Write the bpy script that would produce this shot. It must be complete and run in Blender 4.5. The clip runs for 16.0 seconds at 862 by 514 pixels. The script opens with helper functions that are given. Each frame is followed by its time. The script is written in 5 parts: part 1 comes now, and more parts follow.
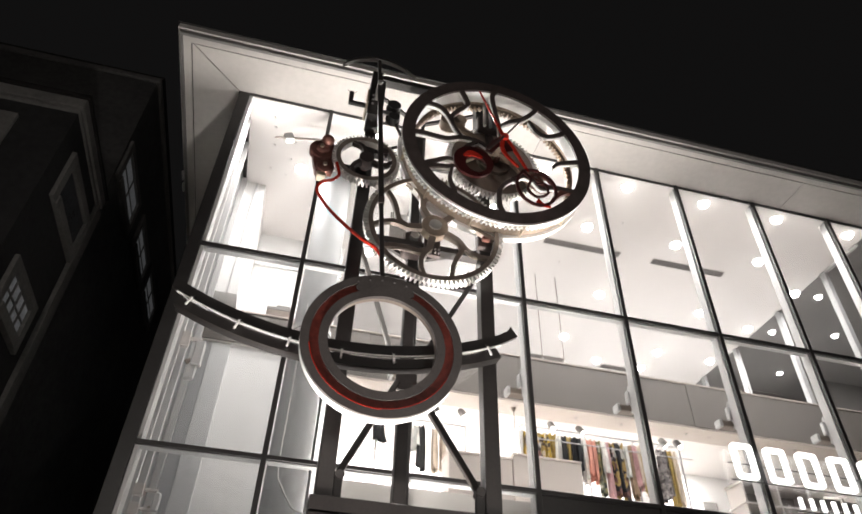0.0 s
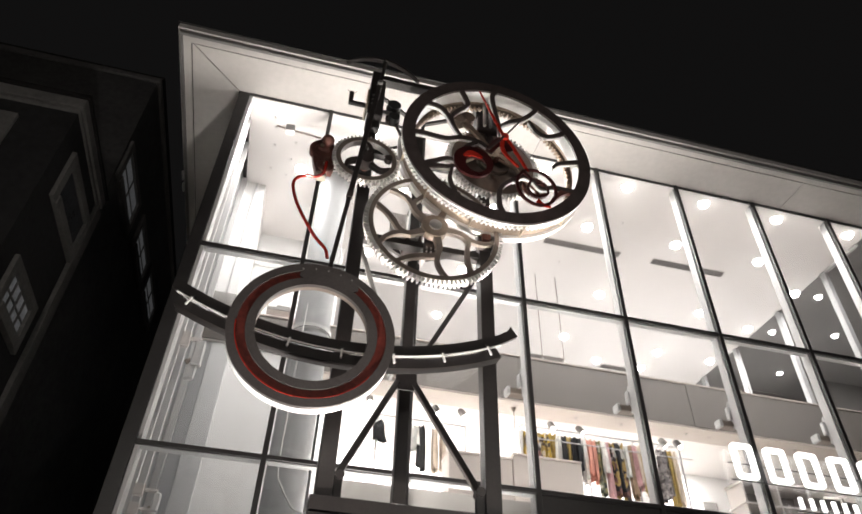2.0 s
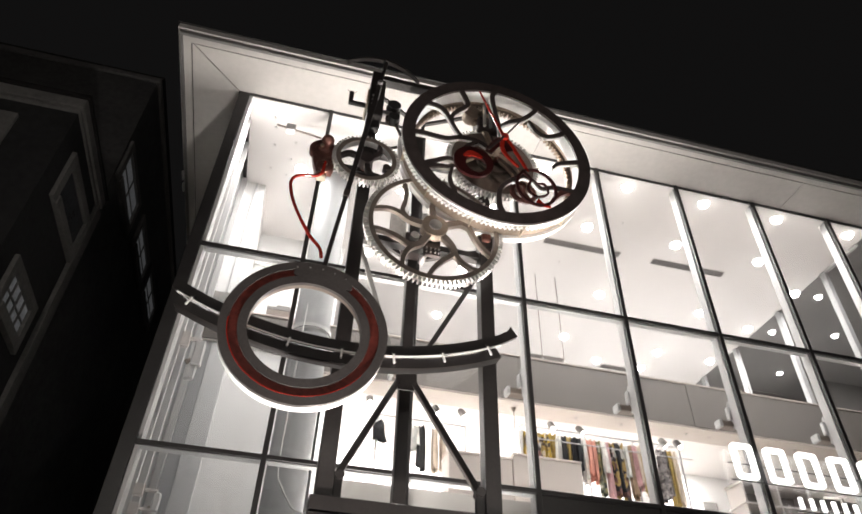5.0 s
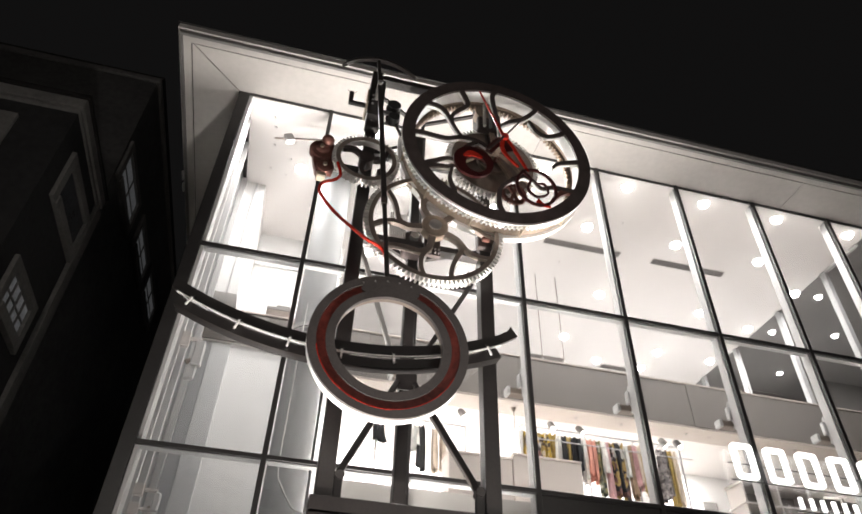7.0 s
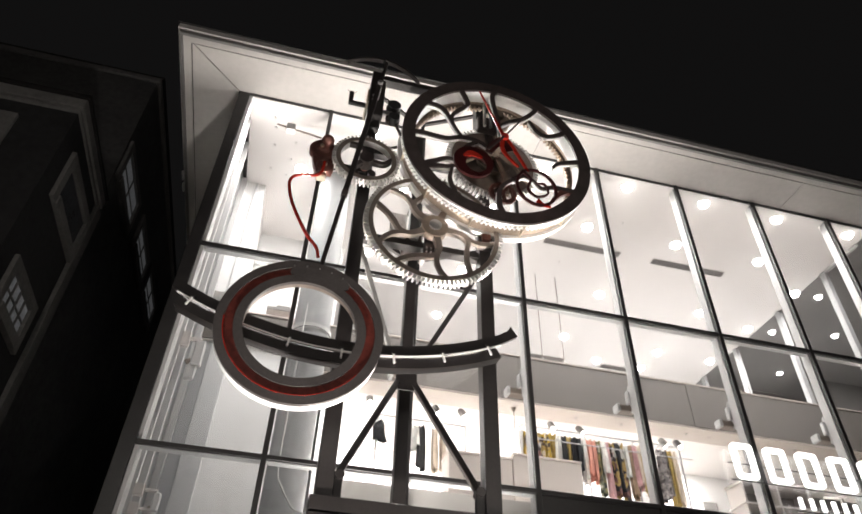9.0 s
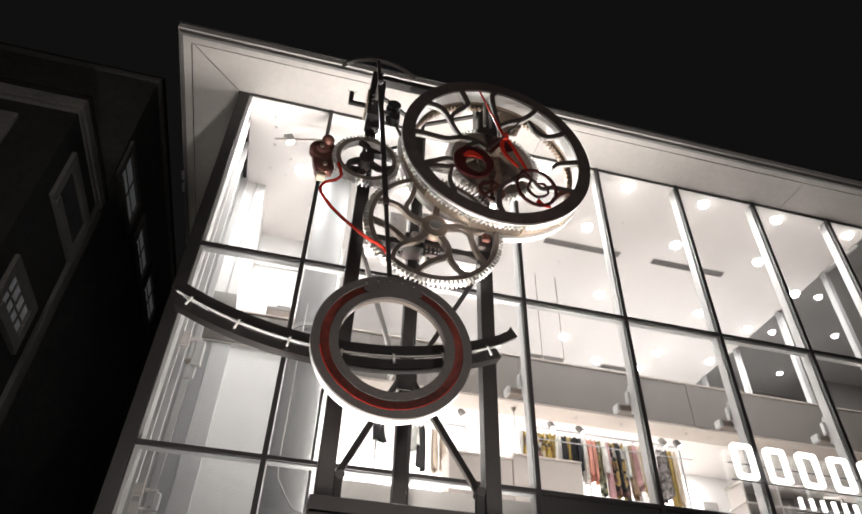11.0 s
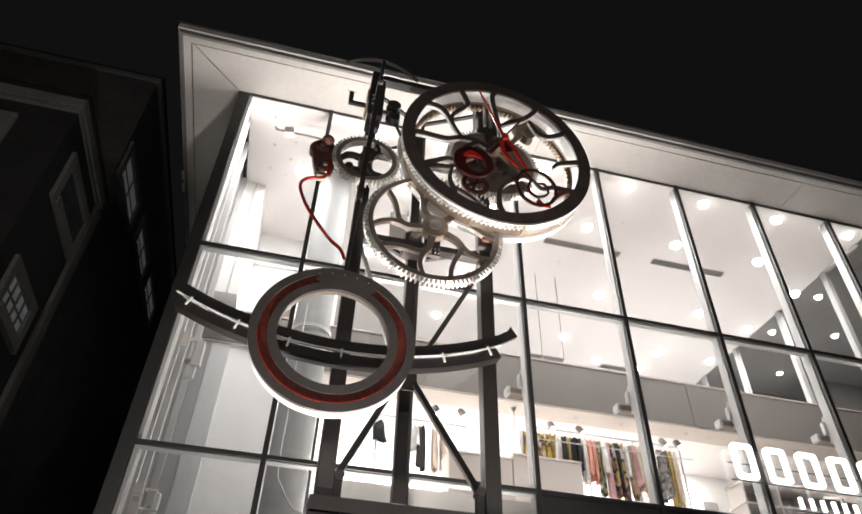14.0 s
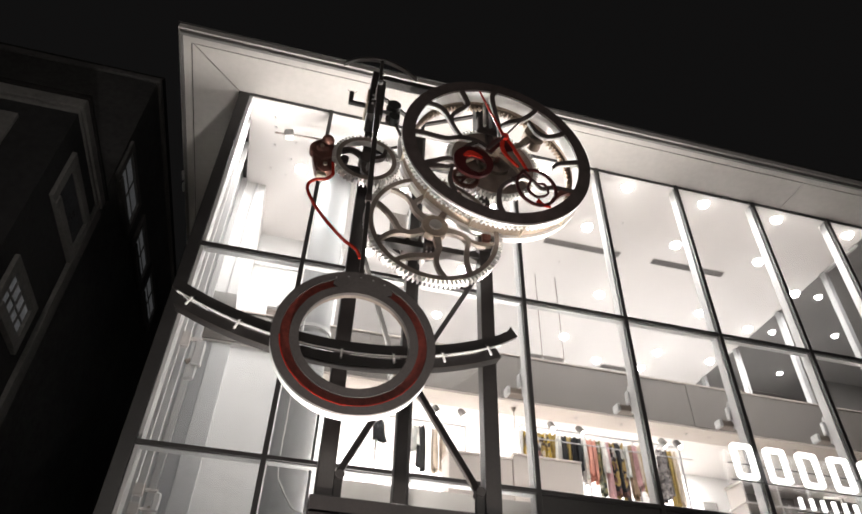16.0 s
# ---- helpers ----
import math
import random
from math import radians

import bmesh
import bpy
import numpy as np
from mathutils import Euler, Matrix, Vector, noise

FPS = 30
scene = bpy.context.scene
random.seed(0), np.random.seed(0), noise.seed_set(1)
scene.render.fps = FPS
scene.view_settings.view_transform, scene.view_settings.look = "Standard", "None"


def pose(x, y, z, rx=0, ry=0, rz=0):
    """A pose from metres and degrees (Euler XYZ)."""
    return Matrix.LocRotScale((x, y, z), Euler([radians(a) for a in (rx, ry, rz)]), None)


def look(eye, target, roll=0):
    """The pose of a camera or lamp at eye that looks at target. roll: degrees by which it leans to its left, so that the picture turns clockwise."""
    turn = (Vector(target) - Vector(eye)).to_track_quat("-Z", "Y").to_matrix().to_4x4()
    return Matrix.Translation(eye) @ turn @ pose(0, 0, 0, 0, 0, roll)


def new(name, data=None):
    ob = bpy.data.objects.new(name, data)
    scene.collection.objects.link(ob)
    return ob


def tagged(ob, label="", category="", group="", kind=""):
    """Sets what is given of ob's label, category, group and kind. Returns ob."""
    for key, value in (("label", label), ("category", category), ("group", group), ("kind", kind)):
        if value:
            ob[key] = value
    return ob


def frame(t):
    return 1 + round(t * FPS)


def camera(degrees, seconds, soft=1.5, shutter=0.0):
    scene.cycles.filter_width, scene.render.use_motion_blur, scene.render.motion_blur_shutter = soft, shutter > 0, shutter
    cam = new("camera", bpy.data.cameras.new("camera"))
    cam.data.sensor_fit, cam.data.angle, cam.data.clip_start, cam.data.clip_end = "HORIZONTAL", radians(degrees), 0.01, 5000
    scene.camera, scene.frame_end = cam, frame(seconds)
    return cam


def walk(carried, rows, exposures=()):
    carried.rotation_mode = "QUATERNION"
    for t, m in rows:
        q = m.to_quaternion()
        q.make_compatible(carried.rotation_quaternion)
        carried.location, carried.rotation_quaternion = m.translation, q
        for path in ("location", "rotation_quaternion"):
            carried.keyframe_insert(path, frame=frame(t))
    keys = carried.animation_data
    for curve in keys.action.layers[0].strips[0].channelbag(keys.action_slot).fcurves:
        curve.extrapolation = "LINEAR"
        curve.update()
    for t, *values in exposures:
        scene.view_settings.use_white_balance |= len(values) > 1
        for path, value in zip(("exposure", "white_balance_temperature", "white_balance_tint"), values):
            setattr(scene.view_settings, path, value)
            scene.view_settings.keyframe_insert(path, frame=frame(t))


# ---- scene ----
cam = camera(65.795, 16.0, soft=1.7)
CAM = look((0, -7, 1.6), (1.740, 0.452, 8.037), 1.975)
walk(cam, [(0, CAM), (16, CAM)])
scene.view_settings.exposure = 0.31

# ---- world: a black, faintly hazy city night ----
world = bpy.data.worlds.new("night")
scene.world = world
world.use_nodes = True
bgn = world.node_tree.nodes["Background"]
bgn.inputs[0].default_value = (0.0043, 0.0041, 0.0041, 1)
bgn.inputs[1].default_value = 1.0


# ---- lamps ----
def area_lamp(name, at, target, size, power, colour=(1, 0.95, 0.9), size_y=None, spread=180):
    l = bpy.data.lights.new(name, "AREA")
    l.energy, l.color, l.size = power, colour, size
    l.spread = radians(spread)
    if size_y:
        l.shape, l.size_y = "RECTANGLE", size_y
    o = new(name, l)
    o.matrix_world = look(at, target)
    return o


CEIL = 10.305          # upper ceiling and eaves soffit
FLOOR1 = 4.30          # first floor
STREET = 135
WARM = (1.0, 0.958, 0.935)
# rows of recessed downlights in the upper ceiling: (y, list of x)
LIGHT_ROWS = [(0.21, (-0.88, 0.66, 2.18, 3.68, 5.23, 6.75, 8.26, 9.8)),
              (1.37, (-0.45, 1.37, 3.14, 4.99, 6.85, 8.68)),
              (2.07, (10.04,)),
              (3.26, (1.10, 3.07, 6.13, 8.53)),
              (3.51, (9.90,)),
              (4.98, (2.98, 6.05, 8.45, 9.86)),
              (5.74, (7.23, 8.41))]
DARK_LIGHTS = [(10.60, 2.04), (10.50, 3.47), (12.4, 2.05), (11.94, 3.19), (11.81, 4.99), (13.4, 3.1)]


# ---- materials ----
def material(name, colour, rough=0.5, metal=0.0, vary=0.12, scale=6.0, bump=0.0, bump_scale=60.0, emit=None, power=0.0):
    m = bpy.data.materials.new(name)
    m.use_nodes = True
    nt = m.node_tree
    b = nt.nodes["Principled BSDF"]
    b.inputs["Roughness"].default_value = rough
    b.inputs["Metallic"].default_value = metal
    tc = nt.nodes.new("ShaderNodeTexCoord")
    n1 = nt.nodes.new("ShaderNodeTexNoise")
    n1.inputs["Scale"].default_value, n1.inputs["Detail"].default_value = scale, 6
    n2 = nt.nodes.new("ShaderNodeTexNoise")
    n2.inputs["Scale"].default_value, n2.inputs["Detail"].default_value = scale * 9, 3
    add = nt.nodes.new("ShaderNodeMath")
    add.operation = "ADD"
    nt.links.new(tc.outputs["Object"], n1.inputs["Vector"])
    nt.links.new(tc.outputs["Object"], n2.inputs["Vector"])
    nt.links.new(n1.outputs["Fac"], add.inputs[0])
    nt.links.new(n2.outputs["Fac"], add.inputs[1])
    ramp = nt.nodes.new("ShaderNodeMapRange")
    ramp.inputs["From Min"].default_value, ramp.inputs["From Max"].default_value = 0.7, 1.3
    nt.links.new(add.outputs[0], ramp.inputs["Value"])
    mix = nt.nodes.new("ShaderNodeMix")
    mix.data_type = "RGBA"
    lo = [max(0, c * (1 - vary)) for c in colour]
    hi = [min(1, c * (1 + vary)) for c in colour]
    mix.inputs["A"].default_value, mix.inputs["B"].default_value = (*lo, 1), (*hi, 1)
    nt.links.new(ramp.outputs[0], mix.inputs["Factor"])
    nt.links.new(mix.outputs["Result"], b.inputs["Base Color"])
    rr = nt.nodes.new("ShaderNodeMapRange")
    rr.inputs["To Min"].default_value, rr.inputs["To Max"].default_value = max(0.02, rough - 0.08), min(1, rough + 0.08)
    nt.links.new(n1.outputs["Fac"], rr.inputs["Value"])
    nt.links.new(rr.outputs[0], b.inputs["Roughness"])
    if bump:
        n3 = nt.nodes.new("ShaderNodeTexNoise")
        n3.inputs["Scale"].default_value, n3.inputs["Detail"].default_value = bump_scale, 5
        nt.links.new(tc.outputs["Object"], n3.inputs["Vector"])
        bp = nt.nodes.new("ShaderNodeBump")
        bp.inputs["Strength"].default_value, bp.inputs["Distance"].default_value = bump, 0.01
        nt.links.new(n3.outputs["Fac"], bp.inputs["Height"])
        nt.links.new(bp.outputs[0], b.inputs["Normal"])
    if emit:
        b.inputs["Emission Color"].default_value = (*emit, 1)
        b.inputs["Emission Strength"].default_value = power
    return m


M = {}
M["asphalt"] = material("asphalt", (0.05, 0.05, 0.052), 0.85, vary=0.3, scale=3, bump=0.5)
M["stone"] = material("pavement_stone", (0.22, 0.21, 0.2), 0.8, vary=0.2, scale=2, bump=0.3)
M["black_paint"] = material("black_painted_steel", (0.019, 0.0155, 0.0145), 0.45, vary=0.25, scale=5, bump=0.06)
M["dark_frame"] = material("dark_anodised_frame", (0.021, 0.019, 0.0185), 0.45, vary=0.2, scale=3)
M["white_frame"] = material("white_powder_coat", (0.50, 0.49, 0.485), 0.45, vary=0.04, scale=4)
M["soffit"] = material("soffit_panel", (0.44, 0.415, 0.392), 0.55, vary=0.06, scale=1.2, bump=0.05)
M["fascia"] = material("fascia_metal", (0.20, 0.19, 0.185), 0.4, 0.3, vary=0.08, scale=2)
M["ceiling"] = material("ceiling_paint", (0.77, 0.73, 0.708), 0.85, vary=0.03, scale=1.0)
M["plaster"] = material("white_plaster", (0.86, 0.85, 0.84), 0.8, vary=0.05, scale=1.0, bump=0.05)
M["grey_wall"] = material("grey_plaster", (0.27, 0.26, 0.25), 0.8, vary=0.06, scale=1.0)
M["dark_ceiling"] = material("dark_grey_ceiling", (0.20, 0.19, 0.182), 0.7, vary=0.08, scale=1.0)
M["beam"] = material("taupe_edge_panel", (0.19, 0.172, 0.158), 0.7, vary=0.06, scale=0.8)
M["cream"] = material("cream_soffit_panel", (0.46, 0.405, 0.365), 0.6, vary=0.06, scale=2)
M["plinth"] = material("pinkish_plinth_board", (0.84, 0.76, 0.71), 0.6, vary=0.05, scale=2)
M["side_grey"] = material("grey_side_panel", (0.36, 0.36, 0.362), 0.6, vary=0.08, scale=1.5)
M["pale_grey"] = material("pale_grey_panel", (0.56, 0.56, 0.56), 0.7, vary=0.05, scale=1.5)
M["gutter"] = material("pale_gutter_metal", (0.50, 0.475, 0.455), 0.42, 0.2, vary=0.10, scale=2)
M["beige"] = material("beige_panel", (0.60, 0.555, 0.525), 0.6, vary=0.06, scale=2)
M["floor_wood"] = material("pale_floor", (0.56, 0.535, 0.515), 0.5, vary=0.2, scale=3)
M["vent"] = material("vent_grille", (0.22, 0.20, 0.19), 0.6, vary=0.1)
# paler than the gear faces: floodlit tooth edges put into the colour
M["lit_teeth"] = material("lit_teeth_steel", (0.70, 0.675, 0.65), 0.38, 0.25, vary=0.12, scale=12, bump=0.05)
M["steel"] = material("brushed_steel", (0.50, 0.485, 0.47), 0.36, 0.9, vary=0.15, scale=12, bump=0.05)
M["bronze"] = material("bronze_gear", (0.30, 0.235, 0.185), 0.38, 0.45, vary=0.25, scale=9, bump=0.06)
M["dark_steel"] = material("dark_blued_steel", (0.064, 0.050, 0.047), 0.40, 0.3, vary=0.3, scale=8, bump=0.05)
M["disc_face"] = material("dark_grey_disc_paint", (0.080, 0.069, 0.066), 0.45, 0.1, vary=0.2, scale=5, bump=0.04)
M["white_rim"] = material("white_painted_rim", (0.85, 0.83, 0.81), 0.4, vary=0.06, scale=6)
M["red"] = material("red_lacquer", (0.34, 0.022, 0.013), 0.26, vary=0.2, scale=7)
M["dark_red"] = material("dark_red_lacquer", (0.036, 0.006, 0.006), 0.30, vary=0.25, scale=7)
M["groove_red"] = material("worn_red_groove_paint", (0.15, 0.030, 0.022), 0.34, vary=0.45, scale=2.2)
M["copper"] = material("reddish_bronze", (0.19, 0.085, 0.068), 0.35, 0.6, vary=0.3, scale=10)
M["gear_metal"] = material("dark_gear_metal", (0.25, 0.205, 0.175), 0.36, 0.4, vary=0.2, scale=9, bump=0.05)
M["bracket_tan"] = material("bracket_tan", (0.20, 0.16, 0.135), 0.5, vary=0.1)
M["brass"] = material("pale_brass", (0.55, 0.47, 0.36), 0.35, 0.8, vary=0.15, scale=9)
M["lamp_glow"] = material("lamp_glass", (0.9, 0.9, 0.9), 0.4, emit=(1, 0.96, 0.92), power=14)
M["sign_glow"] = material("sign_face", (0.9, 0.9, 0.9), 0.4, emit=(1, 0.98, 0.97), power=2.4)
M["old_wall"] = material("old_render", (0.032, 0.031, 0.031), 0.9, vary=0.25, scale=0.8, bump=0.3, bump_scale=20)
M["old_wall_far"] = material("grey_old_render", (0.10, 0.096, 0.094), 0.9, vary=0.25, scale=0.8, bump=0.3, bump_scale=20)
M["old_trim"] = material("old_stone_trim", (0.21, 0.20, 0.19), 0.85, vary=0.2, scale=1.5, bump=0.3, bump_scale=25)
M["old_roof"] = material("old_roof_tile", (0.022, 0.019, 0.018), 0.9, vary=0.3, scale=4, bump=0.5)
# pale, faintly glowing pane; the glow stands in for a reflection
M["glow_pane"] = material("reflection_glow_pane", (0.50, 0.51, 0.54), 0.3, vary=0.4, scale=2, emit=(0.95, 0.97, 1.0), power=0.03)
M["old_pane"] = material("dark_window_pane", (0.09, 0.093, 0.10), 0.2, vary=0.2, scale=2)
M["black_plastic"] = material("black_plastic", (0.02, 0.02, 0.02), 0.5)

fm = bpy.data.materials.new("frosted_glass")
fm.use_nodes = True
_nt = fm.node_tree
_pb = _nt.nodes["Principled BSDF"]
_pb.inputs["Base Color"].default_value = (0.34, 0.345, 0.35, 1)
_pb.inputs["Roughness"].default_value = 0.35
_tl = _nt.nodes.new("ShaderNodeBsdfTranslucent")
_tl.inputs[0].default_value = (0.75, 0.75, 0.74, 1)
_ms = _nt.nodes.new("ShaderNodeMixShader")
_ms.inputs[0].default_value = 0.5
_nt.links.new(_pb.outputs[0], _ms.inputs[1])
_nt.links.new(_tl.outputs[0], _ms.inputs[2])
_nt.links.new(_ms.outputs[0], _nt.nodes["Material Output"].inputs[0])
M["frosted"] = fm



def printed(name, base, spots, scale):
    """Cloth with an irregular print in several colours."""
    m = material(name, base, 0.85, vary=0.2, scale=9, bump=0.3, bump_scale=40)
    nt = m.node_tree
    b = nt.nodes["Principled BSDF"]
    tc = nt.nodes.new("ShaderNodeTexCoord")
    vo = nt.nodes.new("ShaderNodeTexVoronoi")
    vo.inputs["Scale"].default_value = scale
    ra = nt.nodes.new("ShaderNodeValToRGB")
    ra.color_ramp.interpolation = "CONSTANT"
    ra.color_ramp.elements[0].color = (*base, 1)
    ra.color_ramp.elements[1].position, ra.color_ramp.elements[1].color = 0.45, (*spots[0], 1)
    for k, c in enumerate(spots[1:]):
        e = ra.color_ramp.elements.new(0.62 + 0.16 * k)
        e.color = (*c, 1)
    nt.links.new(tc.outputs["Object"], vo.inputs["Vector"])
    sp = nt.nodes.new("ShaderNodeSeparateColor")
    nt.links.new(vo.outputs["Color"], sp.inputs[0])
    nt.links.new(sp.outputs[0], ra.inputs[0])
    nt.links.new(ra.outputs[0], b.inputs["Base Color"])
    return m


M["floral"] = printed("floral_print", (0.40, 0.29, 0.10), [(0.10, 0.07, 0.05), (0.60, 0.52, 0.40), (0.5, 0.34, 0.05)], 14)
M["olive"] = printed("olive_print", (0.17, 0.18, 0.12), [(0.45, 0.43, 0.36), (0.06, 0.07, 0.06), (0.30, 0.26, 0.12)], 16)
M["grey"] = printed("grey_check", (0.20, 0.18, 0.18), [(0.08, 0.07, 0.07), (0.36, 0.33, 0.32)], 22)
M["darkprint"] = printed("dark_print", (0.05, 0.04, 0.045), [(0.55, 0.52, 0.48), (0.20, 0.10, 0.09), (0.40, 0.28, 0.10)], 13)

gm = bpy.data.materials.new("clear_glass")
gm.use_nodes = True
_nt = gm.node_tree
_nt.nodes.clear()
_o = _nt.nodes.new("ShaderNodeOutputMaterial")
_tr = _nt.nodes.new("ShaderNodeBsdfTransparent")
_tr.inputs[0].default_value = (0.93, 0.94, 0.94, 1)
_gl = _nt.nodes.new("ShaderNodeBsdfGlossy")
_gl.inputs["Roughness"].default_value = 0.02
_lw = _nt.nodes.new("ShaderNodeLayerWeight")
_lw.inputs["Blend"].default_value = 0.5
_pw = _nt.nodes.new("ShaderNodeMath")
_pw.operation, _pw.inputs[1].default_value = "POWER", 5.0
_nt.links.new(_lw.outputs["Facing"], _pw.inputs[0])
_fr = _nt.nodes.new("ShaderNodeMath")
_fr.operation, _fr.inputs[1].default_value, _fr.inputs[2].default_value = "MULTIPLY_ADD", 0.6, 0.03
_nt.links.new(_pw.outputs[0], _fr.inputs[0])
_mx = _nt.nodes.new("ShaderNodeMixShader")
_nt.links.new(_fr.outputs[0], _mx.inputs[0])
_nt.links.new(_tr.outputs[0], _mx.inputs[1])
_nt.links.new(_gl.outputs[0], _mx.inputs[2])
_nt.links.new(_mx.outputs[0], _o.inputs[0])
M["glass"] = gm


# ---- mesh helpers ----
def finish(ob, bm, mat, smooth=False):
    bmesh.ops.recalc_face_normals(bm, faces=bm.faces)
    bm.to_mesh(ob.data)
    bm.free()
    ob.data.materials.append(M[mat])
    if smooth:
        ob.data.polygons.foreach_set("use_smooth", [True] * len(ob.data.polygons))
        try:
            ob.data.set_sharp_from_angle(angle=radians(35))
        except AttributeError:
            pass
    return ob


def part(name, bm, mat, parent=None, label="", smooth=False):
    ob = new(name, bpy.data.meshes.new(name))
    finish(ob, bm, mat, smooth)
    if parent is not None:
        ob.parent = parent
    if label:
        tagged(ob, label)
    return ob


def thing(name, at, label, category, group="", kind=""):
    e = new(name)
    e.empty_display_size = 0.1
    e.matrix_world = at if isinstance(at, Matrix) else Matrix.Translation(at)
    return tagged(e, label, category, group, kind)


def box(bm, lo, hi, bevel=0.0, m=None):
    lo, hi = Vector(lo), Vector(hi)
    r = bmesh.ops.create_cube(bm, size=1.0)
    vs = r["verts"]
    for v in vs:
        v.co = Vector(((v.co.x + 0.5) * (hi.x - lo.x) + lo.x, (v.co.y + 0.5) * (hi.y - lo.y) + lo.y, (v.co.z + 0.5) * (hi.z - lo.z) + lo.z))
    if bevel:
        es = list({e for v in vs for e in v.link_edges})
        out = bmesh.ops.bevel(bm, geom=es, offset=bevel, segments=1, affect="EDGES", profile=0.5)
        vs = list({v for v in out["verts"]} | {v for v in vs if v.is_valid})
    if m:
        bmesh.ops.transform(bm, matrix=m, verts=vs)
    return bm


def boxed(lo, hi, bevel=0.0, m=None):
    return box(bmesh.new(), lo, hi, bevel, m)


def bar(p0, p1, w, d, bevel=0.006, bm=None, twist=0.0):
    """A square bar from p0 to p1, w across in the plane of x and z, d deep along y."""
    bm = bm or bmesh.new()
    p0, p1 = Vector(p0), Vector(p1)
    z = (p1 - p0).normalized()
    y = Vector((0, 1, 0))
    if abs(z.y) > 0.95:
        y = Vector((0, 0, 1))
    x = y.cross(z).normalized()
    y = z.cross(x)
    m = Matrix((x, y, z)).transposed().to_4x4()
    m.translation = p0
    if twist:
        m = m @ Matrix.Rotation(twist, 4, "Z")
    return box(bm, (-w / 2, -d / 2, 0), (w / 2, d / 2, (p1 - p0).length), bevel, m)


def rod(p0, p1, r, n=12, r1=None, bm=None):
    bm = bm or bmesh.new()
    p0, p1 = Vector(p0), Vector(p1)
    q = (p1 - p0).to_track_quat("Z", "Y").to_matrix().to_4x4()
    q.translation = (p0 + p1) / 2
    bmesh.ops.create_cone(bm, cap_ends=True, segments=n, radius1=r, radius2=r if r1 is None else r1, depth=(p1 - p0).length, matrix=q)
    return bm


def slab_ring(outer, inner, y0, y1, bm=None):
    """A flat ring or plate between two closed outlines of the same count, in x and z, from y0 to y1."""
    bm = bm or bmesh.new()
    n = len(outer)
    of = [bm.verts.new((x, y0, z)) for x, z in outer]
    ob = [bm.verts.new((x, y1, z)) for x, z in outer]
    jf = [bm.verts.new((x, y0, z)) for x, z in inner]
    jb = [bm.verts.new((x, y1, z)) for x, z in inner]
    for i in range(n):
        j = (i + 1) % n
        bm.faces.new((of[i], of[j], jf[j], jf[i]))
        bm.faces.new((ob[j], ob[i], jb[i], jb[j]))
        bm.faces.new((of[j], of[i], ob[i], ob[j]))
        bm.faces.new((jf[i], jf[j], jb[j], jb[i]))
    return bm


def circle(r, n=96, cx=0.0, cz=0.0, a0=0.0, rz=None):
    rz = r if rz is None else rz
    return [(cx + r * math.cos(a0 + 2 * math.pi * i / n), cz + rz * math.sin(a0 + 2 * math.pi * i / n)) for i in range(n)]


def ring(ro, ri, y0, y1, n=96, bm=None, cx=0.0, cz=0.0):
    return slab_ring(circle(ro, n, cx, cz), circle(ri, n, cx, cz), y0, y1, bm)


def toothed(rt, rr, teeth, share=(0.28, 0.14, 0.30)):
    """An outline with teeth: rt at the tips, rr at the roots."""
    out = []
    for i in range(teeth):
        for f, r in ((0, rr), (share[0], rr), (share[0] + share[1], rt), (share[0] + share[1] + share[2], rt)):
            a = 2 * math.pi * (i + f) / teeth
            out.append((r * math.cos(a), r * math.sin(a)))
    return out


def gear_ring(rt, rr, ri, teeth, y0, y1):
    o = toothed(rt, rr, teeth)
    inner = [(x * ri / math.hypot(x, z), z * ri / math.hypot(x, z)) for x, z in o]
    return slab_ring(o, inner, y0, y1)


def inner_gear_ring(ro, rr, rt, teeth, y0, y1):
    i = toothed(rt, rr, teeth)
    outer = [(x * ro / math.hypot(x, z), z * ro / math.hypot(x, z)) for x, z in i]
    return slab_ring(outer, i, y0, y1)


def smooth_line(pts, per=8):
    """A smooth line through the points."""
    P = [Vector(p) for p in pts]
    P = [P[0] * 2 - P[1]] + P + [P[-1] * 2 - P[-2]]
    out = []
    for i in range(1, len(P) - 2):
        for k in range(per):
            t = k / per
            a, b, c, d = P[i - 1:i + 3]
            out.append(0.5 * ((2 * b) + (c - a) * t + (2 * a - 5 * b + 4 * c - d) * t * t + (3 * b - a - 3 * c + d) * t ** 3))
    out.append(P[-2])
    return out


def ribbon(pts, w0, w1, y0, y1, bm=None, per=8, mid=None):
    """A curved flat bar in x and z, w0 wide at its start and w1 at its end, from y0 to y1."""
    bm = bm or bmesh.new()
    L = smooth_line([(x, 0, z) for x, z in pts], per)
    rows = []
    for i, p in enumerate(L):
        t = (L[min(i + 1, len(L) - 1)] - L[max(i - 1, 0)]).normalized()
        nrm = Vector((-t.z, 0, t.x))
        s = i / (len(L) - 1)
        w = w0 + (w1 - w0) * s
        if mid:
            w += (mid - (w0 + w1) / 2) * math.sin(math.pi * s)
        a, b = p + nrm * w / 2, p - nrm * w / 2
        rows.append([bm.verts.new((q.x, y, q.z)) for q, y in ((a, y0), (b, y0), (b, y1), (a, y1))])
    for r, q in zip(rows, rows[1:]):
        for k in range(4):
            j = (k + 1) % 4
            bm.faces.new((r[k], r[j], q[j], q[k]))
    bm.faces.new(rows[0])
    bm.faces.new(rows[-1][::-1])
    return bm


